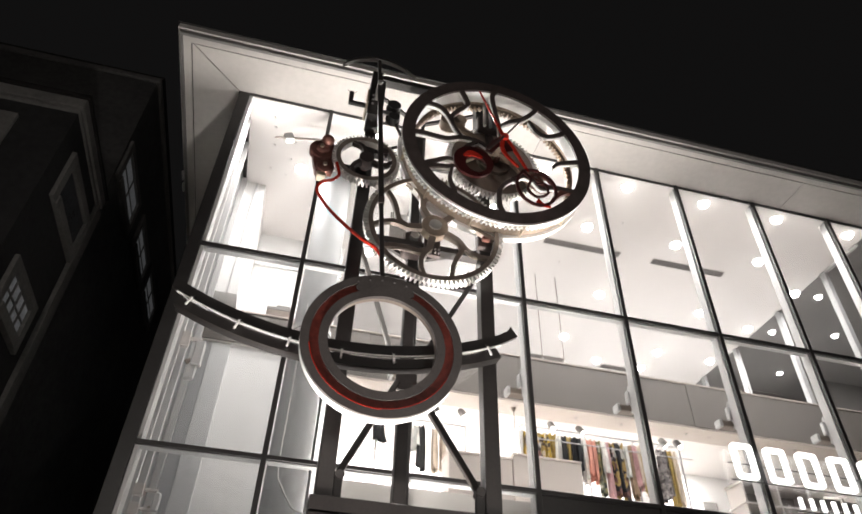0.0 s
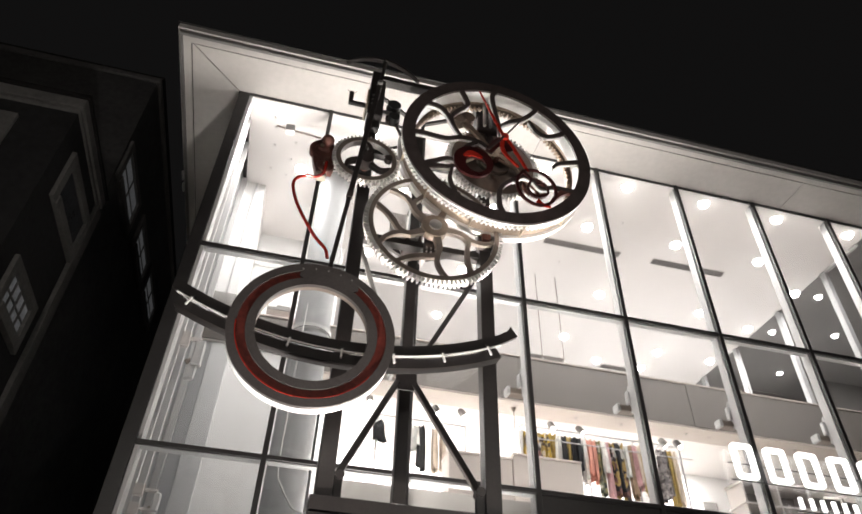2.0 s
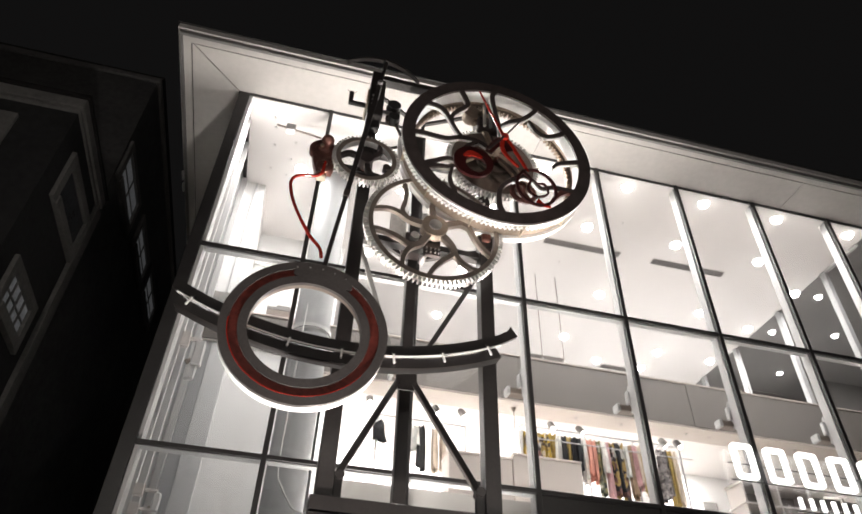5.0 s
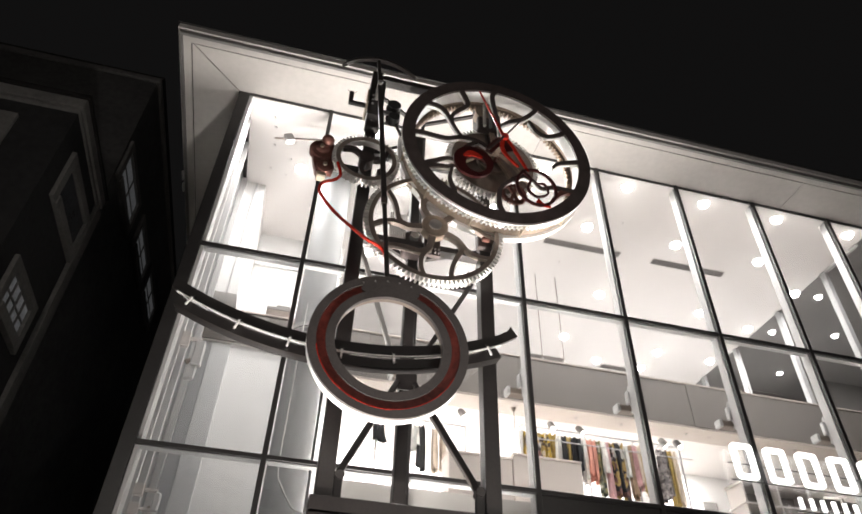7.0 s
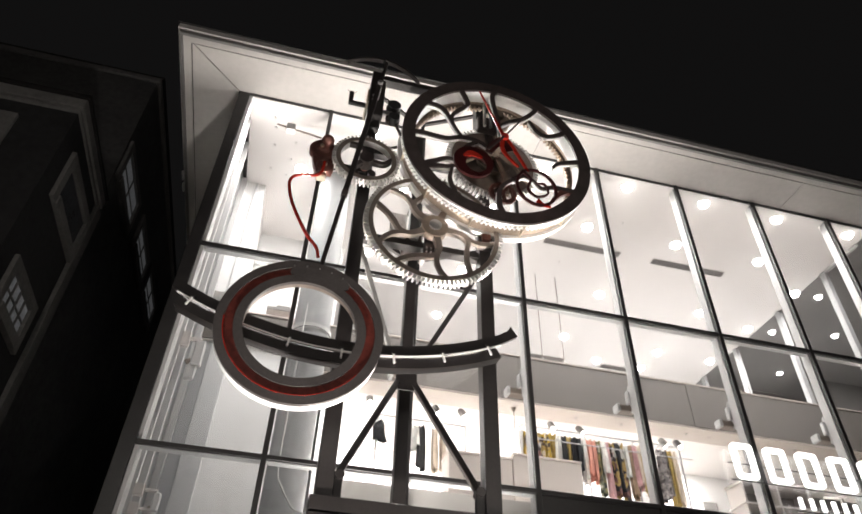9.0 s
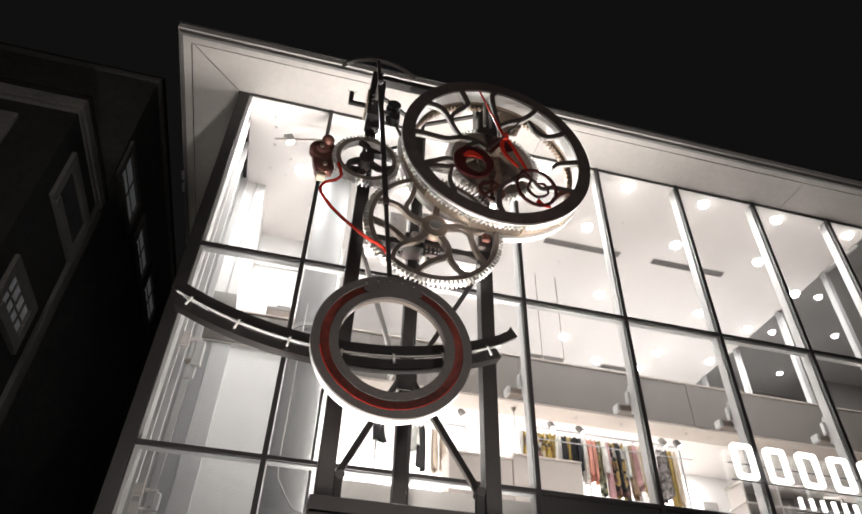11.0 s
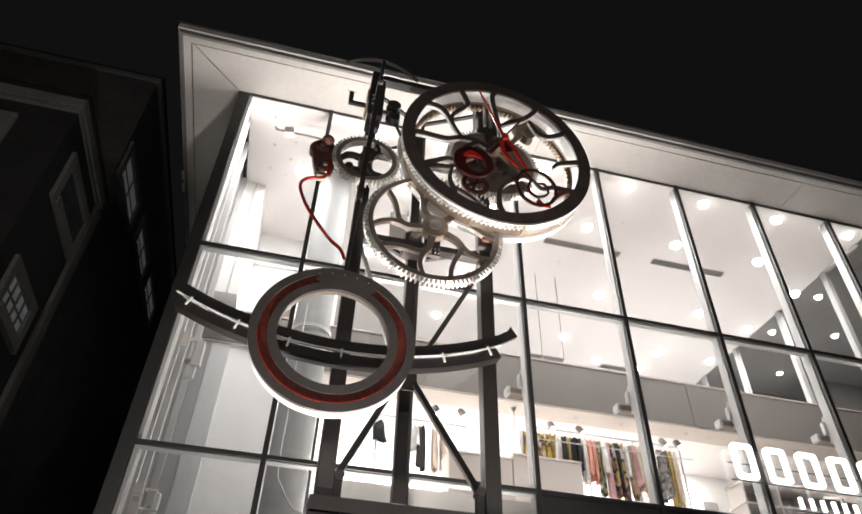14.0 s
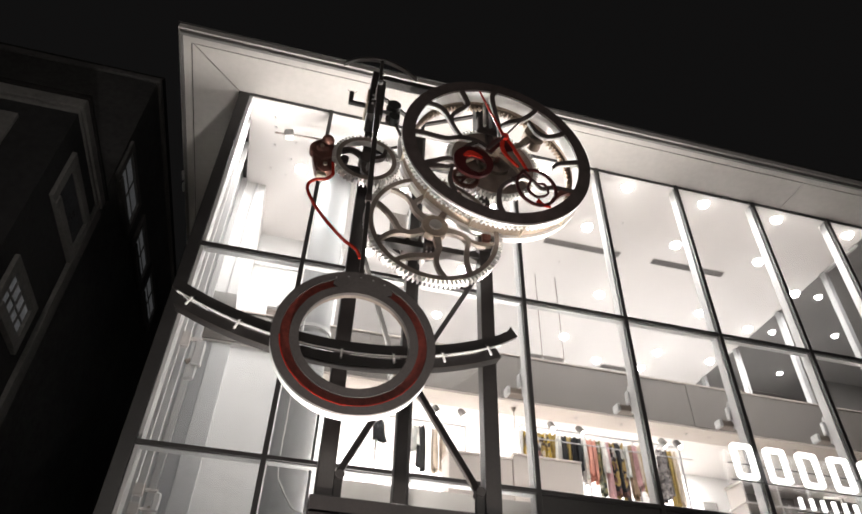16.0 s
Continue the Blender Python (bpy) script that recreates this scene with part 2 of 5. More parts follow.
def tube(pts, r, n=8, bm=None, per=8, r1=None):
    bm = bm or bmesh.new()
    L = smooth_line(pts, per)
    rows = []
    up = Vector((0, 1, 0))
    for i, p in enumerate(L):
        t = (L[min(i + 1, len(L) - 1)] - L[max(i - 1, 0)]).normalized()
        x = up.cross(t)
        x = x.normalized() if x.length > 0.01 else Vector((1, 0, 0))
        y = t.cross(x)
        rad = r if r1 is None else r + (r1 - r) * i / (len(L) - 1)
        rows.append([bm.verts.new(p + (x * math.cos(a) + y * math.sin(a)) * rad) for a in [2 * math.pi * k / n for k in range(n)]])
    for q, s in zip(rows, rows[1:]):
        for k in range(n):
            j = (k + 1) % n
            bm.faces.new((q[k], q[j], s[j], s[k]))
    bm.faces.new(rows[0][::-1])
    bm.faces.new(rows[-1])
    return bm


# ---- ground and the streets' setting ----
def build_ground():
    tagged(part("ground", boxed((-300, -300, -0.3), (300, 300, 0.0)), "asphalt"), "dark asphalt street reaching to the horizon", "ground", kind="structure")
    tagged(part("pavement", boxed((-2.6, -2.9, 0.001), (17, 0.0, 0.14), 0.01), "stone"), "raised stone pavement along the glass building", "pavement", kind="structure")


COLS = [-0.102, 1.437, 2.975, 4.518, 6.043, 7.578, 9.147, 10.69, 12.23, 13.77, 15.3]
XL, XR, DEEP = -1.56, 16.0, 8.6
T1, T2, T3 = 7.157, 4.46, 3.86


def build_shell():
    # curtain wall: each pane, mullion and transom is a piece of it
    cw = thing("curtain_wall", (0, 0, 0), "glass curtain wall with dark caps and white inner mullions, lit from inside", "curtain wall", kind="structure")
    # corner post
    part("corner_post", boxed((XL, -0.03, 0), (-1.40, 0.13, CEIL), 0.006), "dark_frame", cw)
    part("corner_liner", boxed((-1.40, 0.0, 0.1), (-1.355, 0.22, CEIL), 0.004), "white_frame", cw)
    for x in COLS:
        part("mullion_cap", boxed((x - 0.029, -0.05, 0.1), (x + 0.029, 0.0, CEIL), 0.004), "dark_frame", cw)
        part("mullion", boxed((x - 0.030, 0.022, 0.1), (x + 0.030, 0.165, CEIL - 0.031), 0.004), "white_frame", cw)
    edges = [-1.40] + COLS + [XR]
    for z in (T1, T2):
        part("transom_cap", boxed((-1.40, -0.046, z - 0.026), (XR, -0.002, z + 0.026), 0.004), "dark_frame", cw)
        for a, b in zip(edges, edges[1:]):
            part("transom", boxed((a + 0.033, 0.022, z - 0.03), (b - 0.033, 0.11, z + 0.03), 0.004), "white_frame", cw)
    part("head_rail", boxed((-1.40, -0.04, CEIL - 0.03), (XR, 0.0, CEIL - 0.002), 0.004), "dark_frame", cw)
    part("head_liner", boxed((-1.40, 0.0015, CEIL - 0.03), (XR, 0.158, CEIL - 0.002), 0.004), "ceiling", cw)
    for z0, z1 in ((0.1, T2 - 0.02), (T2 + 0.02, T1 - 0.02), (T1 + 0.02, CEIL - 0.03)):
        for a, b in zip(edges, edges[1:]):
            if z0 < 1 and a > 2.9:
                part("spandrel", boxed((a + 0.02, 0.002, 0.1), (b - 0.02, 0.03, z1), 0.002), "dark_frame", cw)
                continue
            g = part("pane", boxed((a + 0.02, 0.004, z0), (b - 0.02, 0.018, z1)), "glass", cw)
            g.visible_shadow = False
    # eaves: soffit panels, fascia and roof slab
    so = thing("eaves_soffit", (0, 0, 0), "pale grey soffit panels with thin dark joints under the roof overhang", "soffit", kind="structure")
    xl, yf = -2.44, -0.86
    joints = [-1.56, 3.35, 8.15, 12.9, 16.6]
    for a, b in zip(joints, joints[1:]):
        bm = bmesh.new()
        quads = [(a + 0.004, -0.03), (b - 0.004, -0.03), (b - 0.004, yf + 0.16), (a + 0.004, yf + 0.16)]
        if a == joints[0]:
            quads[0], quads[3] = (-1.565, -0.03), (-2.245, yf + 0.16)
        poly(bm, quads, CEIL, CEIL + 0.03)
        part("soffit_panel", bm, "soffit", so)
    bm = bmesh.new()
    poly(bm, [(-1.584, -0.02), (-2.265, yf + 0.16), (-2.28, yf + 0.16), (-2.28, 9.3), (-1.584, 9.3)], CEIL, CEIL + 0.03)
    part("soffit_panel", bm, "soffit", so)
    bm = bmesh.new()
    poly(bm, [(xl + 0.03, yf + 0.03), (16.6, yf + 0.03), (16.6, yf + 0.144), (-2.298, yf + 0.144), (-2.298, 9.3), (xl + 0.03, 9.3)], CEIL - 0.004, CEIL + 0.03)
    part("soffit_border", bm, "soffit", so)
    part("soffit_backing", boxed((xl + 0.04, yf + 0.04, CEIL + 0.031), (16.6, 9.3, CEIL + 0.06)), "black_paint", so)
    # drip edge, fascia and upper lip along the front and the side
    part("fascia", boxed((xl - 0.02, yf - 0.02, CEIL - 0.03), (16.6, yf + 0.03, CEIL + 0.045), 0.004), "fascia", so)
    part("fascia", boxed((xl - 0.02, yf + 0.031, CEIL - 0.03), (xl + 0.03, 9.3, CEIL + 0.045), 0.004), "fascia", so)
    part("gutter", boxed((xl - 0.05, yf - 0.05, CEIL + 0.0455), (16.6, yf + 0.02, CEIL + 0.145), 0.006), "gutter", so)
    part("gutter", boxed((xl - 0.05, yf + 0.021, CEIL + 0.0455), (xl + 0.02, 9.3, CEIL + 0.145), 0.006), "gutter", so)
    part("roof_lip", boxed((xl - 0.07, yf - 0.07, CEIL + 0.1455), (16.6, yf + 0.02, CEIL + 0.165), 0.004), "dark_frame", so)
    part("roof_lip", boxed((xl - 0.07, yf + 0.021, CEIL + 0.1455), (xl + 0.02, 9.3, CEIL + 0.165), 0.004), "dark_frame", so)
    for y in (1.95, 2.25):
        part("edge_clip", boxed((xl - 0.05, y, CEIL - 0.09), (xl - 0.021, y + 0.2, CEIL - 0.032), 0.004), "white_frame", so)
    tagged(part("roof", boxed((xl + 0.03, yf + 0.03, CEIL + 0.07), (16.6, 9.3, CEIL + 0.14)), "dark_frame"), "flat dark roof slab of the glass building", "roof", kind="structure")


def poly(bm, pts, z0, z1):
    a = [bm.verts.new((x, y, z0)) for x, y in pts]
    b = [bm.verts.new((x, y, z1)) for x, y in pts]
    bm.faces.new(a)
    bm.faces.new(b[::-1])
    n = len(pts)
    for i in range(n):
        j = (i + 1) % n
        bm.faces.new((a[j], a[i], b[i], b[j]))
    return bm


def ceiling_light(x, y, z, group, r=0.09, power=36):
    t = thing("downlight", (x, y, z), "round downlight, switched on, its dome enlarged to show glow", "ceiling light", group)
    part("trim_ring", ring_flat(r + 0.025, r, -0.012, 0.0), "white_frame", t)
    # dome drawn larger than the real lens, its shape standing for the glow
    bm = bmesh.new()
    bmesh.ops.create_uvsphere(bm, u_segments=20, v_segments=10, radius=r)
    for v in bm.verts:
        v.co.z = min(v.co.z, 0.0) * 0.95 - 0.001
    bmesh.ops.remove_doubles(bm, verts=bm.verts, dist=0.0004)
    part("lamp", bm, "lamp_glow", t, smooth=True)
    l = area_lamp("ceiling_lamp", (x, y, z - 0.95 * r - 0.01), (x, y, 0), 2 * r - 0.01, power, WARM)
    l.data.shape = "DISK"
    return t


def ring_flat(ro, ri, z0, z1, n=24):
    bm = slab_ring(circle(ro, n), circle(ri, n), z0, z1)
    for v in bm.verts:
        v.co = Vector((v.co.x, v.co.z, v.co.y))
    return bm


def build_interior():
    tagged(part("ceiling", boxed((-1.38, 0.16, CEIL), (10.15, DEEP, CEIL + 0.028)), "ceiling"), "smooth white ceiling with recessed downlights", "ceiling", kind="structure")
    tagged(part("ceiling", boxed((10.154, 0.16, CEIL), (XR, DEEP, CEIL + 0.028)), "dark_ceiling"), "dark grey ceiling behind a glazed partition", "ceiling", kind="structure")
    tagged(part("wall_back", boxed((XL, DEEP, 0), (XR, DEEP + 0.2, CEIL)), "plaster"), "plain white back wall", "wall", kind="structure")
    tagged(part("wall_east", boxed((XR, 0, 0), (XR + 0.2, DEEP, CEIL)), "grey_wall"), "plain grey end wall", "wall", kind="structure")
    fl = tagged(part("floor", boxed((0.62, 0.20, FLOOR1 - 0.34), (XR, DEEP, FLOOR1)), "floor_wood"), "pale wooden first floor with a white edge", "floor", kind="structure")
    part("floor_edge", boxed((0.60, 0.16, FLOOR1 - 0.10), (XR, 0.198, FLOOR1 + 0.10), 0.004), "soffit", fl)
    part("floor_edge", boxed((0.60, 0.17, FLOOR1 - 0.36), (XR, 0.198, FLOOR1 - 0.104), 0.004), "grey_wall", fl)
    # side wall towards the alley: white panels between fins
    sw = thing("wall_west", (0, 0, 0), "side wall of frosted glass panels between slim white fins", "wall", kind="structure")
    for y0, y1 in ((0.23, 0.48), (1.95, 3.60), (6.0, 6.3), (8.5, DEEP)):
        # piers are white above gallery height and grey below
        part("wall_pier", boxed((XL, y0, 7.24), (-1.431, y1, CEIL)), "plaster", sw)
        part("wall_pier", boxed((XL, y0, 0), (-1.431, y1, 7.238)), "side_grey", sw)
    for y, w in ((0.48, 0.06), (1.00, 0.06), (1.86, 0.06)):
        part("fin", boxed((-1.47, y, 0), (-1.36, y + w, CEIL), 0.004), "white_frame", sw)
    for y0, y1 in ((0.545, 0.995), (1.065, 1.855), (3.605, 5.995), (6.305, 8.495)):
        part("frosted_pane", boxed((-1.46, y0, 0), (-1.445, y1, CEIL)), "frosted", sw)
    part("pier", boxed((-1.43, 1.955, 7.832), (-1.03, 3.30, CEIL - 0.002), 0.005), "plaster", sw)
    part("pier_reveal", boxed((-1.20, 1.935, 7.832), (-1.17, 1.954, CEIL - 0.004), 0.003), "pale_grey", sw)
    # flat wall: two thin strips only give its left edge greyer tones
    part("lower_strip", boxed((-1.25, 2.43, 0), (-0.97, 2.459, 7.20), 0.004), "pale_grey", sw)
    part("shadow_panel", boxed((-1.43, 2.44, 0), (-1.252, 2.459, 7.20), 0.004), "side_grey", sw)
    # partition wall behind the column and a bulkhead over the stairwell
    tagged(part("wall_inner", boxed((-1.43, 3.36, 7.816), (0.62, 3.5, CEIL - 0.002), 0.0), "plaster"), "white wall of the stairwell", "wall", kind="structure")
    tagged(part("wall_stair", boxed((-1.43, 2.46, 0), (0.42, 2.60, 7.222), 0.0), "plaster"), "white lower wall of the stairwell", "wall", kind="structure")
    tagged(part("wall_stair_return", boxed((0.30, 2.602, 0), (0.42, 3.358, 7.222), 0.0), "plaster"), "white return wall of the stairwell", "wall", kind="structure")
    part("bulkhead", boxed((-1.026, 3.31, 9.55), (0.62, 3.358, CEIL - 0.003)), "plaster", sw)
    part("white_lining", boxed((XL, 1.93, 7.25), (-1.4305, 1.949, CEIL)), "plaster", sw)
    # gallery: deep grey edge beam, beige underside, joints
    ga = tagged(part("gallery_floor", boxed((-1.428, 2.42, 7.26), (XR, 3.358, 7.80)), "beam"), "grey gallery slab with a deep edge beam", "floor", kind="structure")
    part("gallery_deck", boxed((0.63, 3.36, 7.26), (XR, DEEP, 7.80)), "beam", ga)
    part("edge_panel", boxed((-1.428, 2.39, 7.24), (0.10, 2.419, 7.80), 0.003), "beam", ga)
    for a, b in ((0.104, 1.2), (1.205, 3.8), (3.805, 7.05), (7.055, 7.36), (7.365, 10.2), (10.205, 13.1), (13.105, XR)):
        part("edge_panel", boxed((a, 2.39 if b - a > 0.5 else 2.378, 6.97), (b, 2.419, 7.80), 0.003), "beam", ga)
    part("edge_capping", boxed((-1.428, 2.375, 7.801), (XR, 2.46, 7.835), 0.005), "cream", ga, "cream capping strip")
    # unseen pale sheet over the deck, added to bounce light onto the ceiling
    part("gallery_bounce", boxed((-1.02, 2.462, 7.801), (XR, DEEP, 7.815)), "pale_grey", ga)
    part("soffit_strip", boxed((0.104, 2.39, 6.925), (XR, 2.86, 6.965), 0.004), "cream", ga)
    part("soffit_slot", boxed((0.104, 2.862, 6.95), (XR, 2.93, 7.21)), "beige", ga)
    for x in (4.9, 5.75, 7.0, 7.45, 9.2):
        part("soffit_spot", rod((x, 2.62, 6.915), (x, 2.62, 6.924), 0.03, 14), "grey_wall", ga)
    tagged(part("ceiling", boxed((-1.428, 2.42, 7.225), (0.60, 3.358, 7.255)), "ceiling"), "white ceiling over the stairwell", "ceiling", kind="structure")
    tagged(part("ceiling", boxed((0.63, 2.94, 7.12), (XR, DEEP, 7.215)), "ceiling"), "white ceiling under the gallery", "ceiling", kind="structure")
    tagged(part("wall_end", boxed((0.625, 3.51, FLOOR1), (0.79, 5.4, 7.118)), "plaster"), "white end wall of the shop floor", "wall", kind="structure")
    tagged(part("wall_shop", boxed((0.8, 5.4, FLOOR1), (XR, 5.55, 7.12)), "plaster"), "bright white wall behind the clothes rails", "wall", kind="structure")
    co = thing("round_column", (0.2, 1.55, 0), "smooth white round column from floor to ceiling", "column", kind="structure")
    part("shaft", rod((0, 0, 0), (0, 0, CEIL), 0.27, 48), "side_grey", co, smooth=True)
    part("collar", rod((0, 0, 7.02), (0, 0, 7.08), 0.30, 48), "white_frame", co, smooth=True)
    for y, xs in LIGHT_ROWS:
        for x in xs:
            ceiling_light(x, y, CEIL, "downlights in the white ceiling", 0.105, 50 if x < 0 else 33)
    for x, y in DARK_LIGHTS:
        ceiling_light(x, y, CEIL, "downlights in the dark ceiling", 0.075, 9)
    # air vents
    for x0, x1, vy in ((4.35, 5.96, 1.95), (6.65, 8.26, 1.95), (1.6, 3.1, 1.95), (5.45, 6.48, 5.99), (7.45, 8.50, 5.96), (11.4, 12.6, 6.02)):
        v = thing("ceiling_vent", (x0, vy, CEIL), "long dark slotted air vent in the ceiling", "vent", "ceiling vents")
        part("backing", boxed((0, -0.07, -0.004), (x1 - x0, 0.07, -0.001)), "vent", v)
        for k in range(4):
            part("slat", boxed((0.01, -0.06 + k * 0.035, -0.014), (x1 - x0 - 0.01, -0.045 + k * 0.035, -0.005)), "vent", v)
        part("vent_frame", slab_rect(0, x1 - x0, -0.085, 0.085, 0.015, -0.012, -0.0005), "soffit", v)
    # sprinkler heads
    for x, y in ((-0.98, 0.35), (-0.95, 0.55), (-0.6, 0.8), (-0.95, 0.95), (-0.65, 1.2), (-0.98, 1.5), (-0.7, 1.6), (5.6, 1.1), (7.1, 1.15), (6.3, 2.6), (4.9, 2.5), (7.5, 3.8)):
        s = thing("sprinkler_head", (x, y, CEIL), "small metal sprinkler head in the ceiling", "sprinkler", "sprinkler heads")
        part("cap", rod((0, 0, -0.02), (0, 0, 0), 0.018, 10, 0.025), "steel", s)
    # glazed partition posts under the edge of the dark ceiling
    pt = thing("glazed_partition", (10.15, 0, 7.8), "open partition of pale metal posts", "partition", kind="structure")
    for y in (1.33, 2.77, 4.35, 5.70, 7.2):
        part("partition_post", boxed((-0.05, y - 0.06, 0), (0.05, y + 0.06, CEIL - 7.8 - 0.001), 0.004), "side_grey", pt)
    part("partition_rail", boxed((-0.03, 0.4, CEIL - 7.8 - 0.06), (0.03, 1.269, CEIL - 7.8 - 0.001), 0.003), "white_frame", pt)
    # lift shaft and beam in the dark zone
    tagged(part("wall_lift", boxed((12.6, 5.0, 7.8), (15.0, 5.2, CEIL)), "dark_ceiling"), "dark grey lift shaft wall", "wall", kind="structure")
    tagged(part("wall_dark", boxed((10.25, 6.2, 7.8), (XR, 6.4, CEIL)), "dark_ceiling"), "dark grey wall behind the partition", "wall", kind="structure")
    # fixings on the mullions
    for x in COLS[1:9]:
        f = thing("mullion_bracket", (x, 0.165, 5.87), "boxy pale metal bracket with a tan arm on the inner mullion", "bracket", "mullion brackets")
        part("plate", boxed((-0.03, 0.001, -0.10), (0.03, 0.05, 0.30), 0.006), "white_frame", f)
        part("shoulder", boxed((-0.075, 0.0, 0.02), (-0.031, 0.08, 0.22), 0.016), "white_frame", f)
        part("arm", boxed((-0.185, 0.03, -0.075), (0.03, 0.15, 0.01), 0.008), "bracket_tan", f)
        part("end_block", boxed((-0.235, 0.022, -0.088), (-0.186, 0.16, 0.022), 0.010), "white_frame", f)
    # grey boxes on the gallery edge by the column
    for x0, x1, z1 in ((-0.56, -0.18, 0.30), (-0.42, -0.20, 0.50)):
        e = thing("storage_box", ((x0 + x1) / 2, 2.62 if z1 < 0.4 else 2.85, 7.799), "plain grey cardboard box on the gallery floor", "box", "boxes on the gallery")
        w = (x1 - x0) / 2
        part("carton", boxed((-w, -0.10, 0.016), (w, 0.10, z1), 0.006), "bracket_tan", e)
        part("lid", boxed((-w - 0.006, -0.106, z1 - 0.05), (w + 0.006, 0.106, z1 + 0.006), 0.004), "grey_wall", e)
    for z, sc in ((6.02, 1.0), (4.15, 0.6), (3.95, 0.6)):
        k = thing("wall_fixture", (-1.10, 0.50, z), "small pale bracket fixture by the corner post", "fixture", "corner fixtures")
        part("back_plate", boxed((-0.27, -0.03, -0.09 * sc), (-0.16, 0.03, 0.12 * sc), 0.008), "beige", k)
        part("arm", boxed((-0.1595, -0.02, 0.0), (-0.02, 0.02, 0.05 * sc), 0.006), "beige", k)
        part("body", boxed((-0.085 * sc, -0.05 * sc, -0.34 * sc), (0.04 * sc, 0.05 * sc, -0.002), 0.016), "white_frame", k)
        part("lower_body", boxed((-0.11 * sc, -0.04 * sc, -0.52 * sc), (0.0, 0.04 * sc, -0.341 * sc), 0.012), "white_frame", k)
        part("knuckle", rod((-0.14 * sc, 0, -0.30 * sc), (-0.086 * sc, 0, -0.26 * sc), 0.03 * sc, 12), "bracket_tan", k)
    c = thing("hanging_cable", (3.76, 2.6, 6.92), "thin steel cable with a cone cap under the gallery", "cable")
    part("cone", rod((0, 0, -0.07), (0, 0, 0), 0.012, 12, 0.045), "bracket_tan", c)
    part("cable", rod((0, 0, -2.5), (0, 0, -0.07), 0.008, 6), "steel", c)
    c = thing("hanging_cable", (0.07, 1.0, 4.78), "slack white cable curving down beside the column", "cable")
    part("cable", tube([(0.0, 0, 2.44), (-0.005, 0, 1.0), (0.0, 0, 0.0), (0.06, 0, -0.20), (0.15, 0, -0.35), (0.25, 0, -0.47), (0.40, 0, -0.52)], 0.012, 8), "white_frame", c, smooth=True)
    # hanging display rail under the upper ceiling
    h = thing("hanging_rail", (4.65, 3.0, 8.24), "thin tan rail hung on wires from the ceiling", "hanging rail")
    part("rail", boxed((-0.40, -0.02, -0.03), (0.40, 0.02, 0.0), 0.004), "bracket_tan", h)
    for x in (-0.09, 0.35):
        part("wire", rod((x, 0, 0), (x, 0, CEIL - 8.24), 0.008, 6), "bracket_tan", h)
        part("wire_clip", rod((x, 0, -0.05), (x, 0, 0.04), 0.02, 8), "white_frame", h)
    # unseen area lamps standing in for the spotlight tracks, set apart from their heads
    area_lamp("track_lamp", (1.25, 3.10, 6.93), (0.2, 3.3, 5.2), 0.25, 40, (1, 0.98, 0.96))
    for k in range(6):
        area_lamp("track_lamp", (1.6 + 1.2 * k, 4.3, 7.05), (1.6 + 1.2 * k, 4.6, 4.5), 0.5, 80, (1, 0.98, 0.96))


def slab_rect(x0, x1, y0, y1, w, z0, z1):
    o = [(x0, y0), (x1, y0), (x1, y1), (x0, y1)]
    i = [(x0 + w, y0 + w), (x1 - w, y0 + w), (x1 - w, y1 - w), (x0 + w, y1 - w)]
    bm = slab_ring(o, i, z0, z1)
    for v in bm.verts:
        v.co = Vector((v.co.x, v.co.z, v.co.y))
    return bm


def track_light(x, turn):
    t = thing("track_light", pose(x, 3.2, 7.118, 0, 0, turn), "small grey spotlight hanging from the ceiling track", "spotlight", "track spotlights")
    part("stem", rod((0, 0, -0.06), (0, 0, 0), 0.012, 8), "grey_wall", t)
    part("head", rod((0.02, -0.05, -0.19), (-0.01, 0.03, -0.05), 0.060, 16), "grey_wall", t, smooth=True)
    part("lens", rod((0.021, -0.053, -0.195), (0.02, -0.051, -0.191), 0.048, 16), "lamp_glow", t)


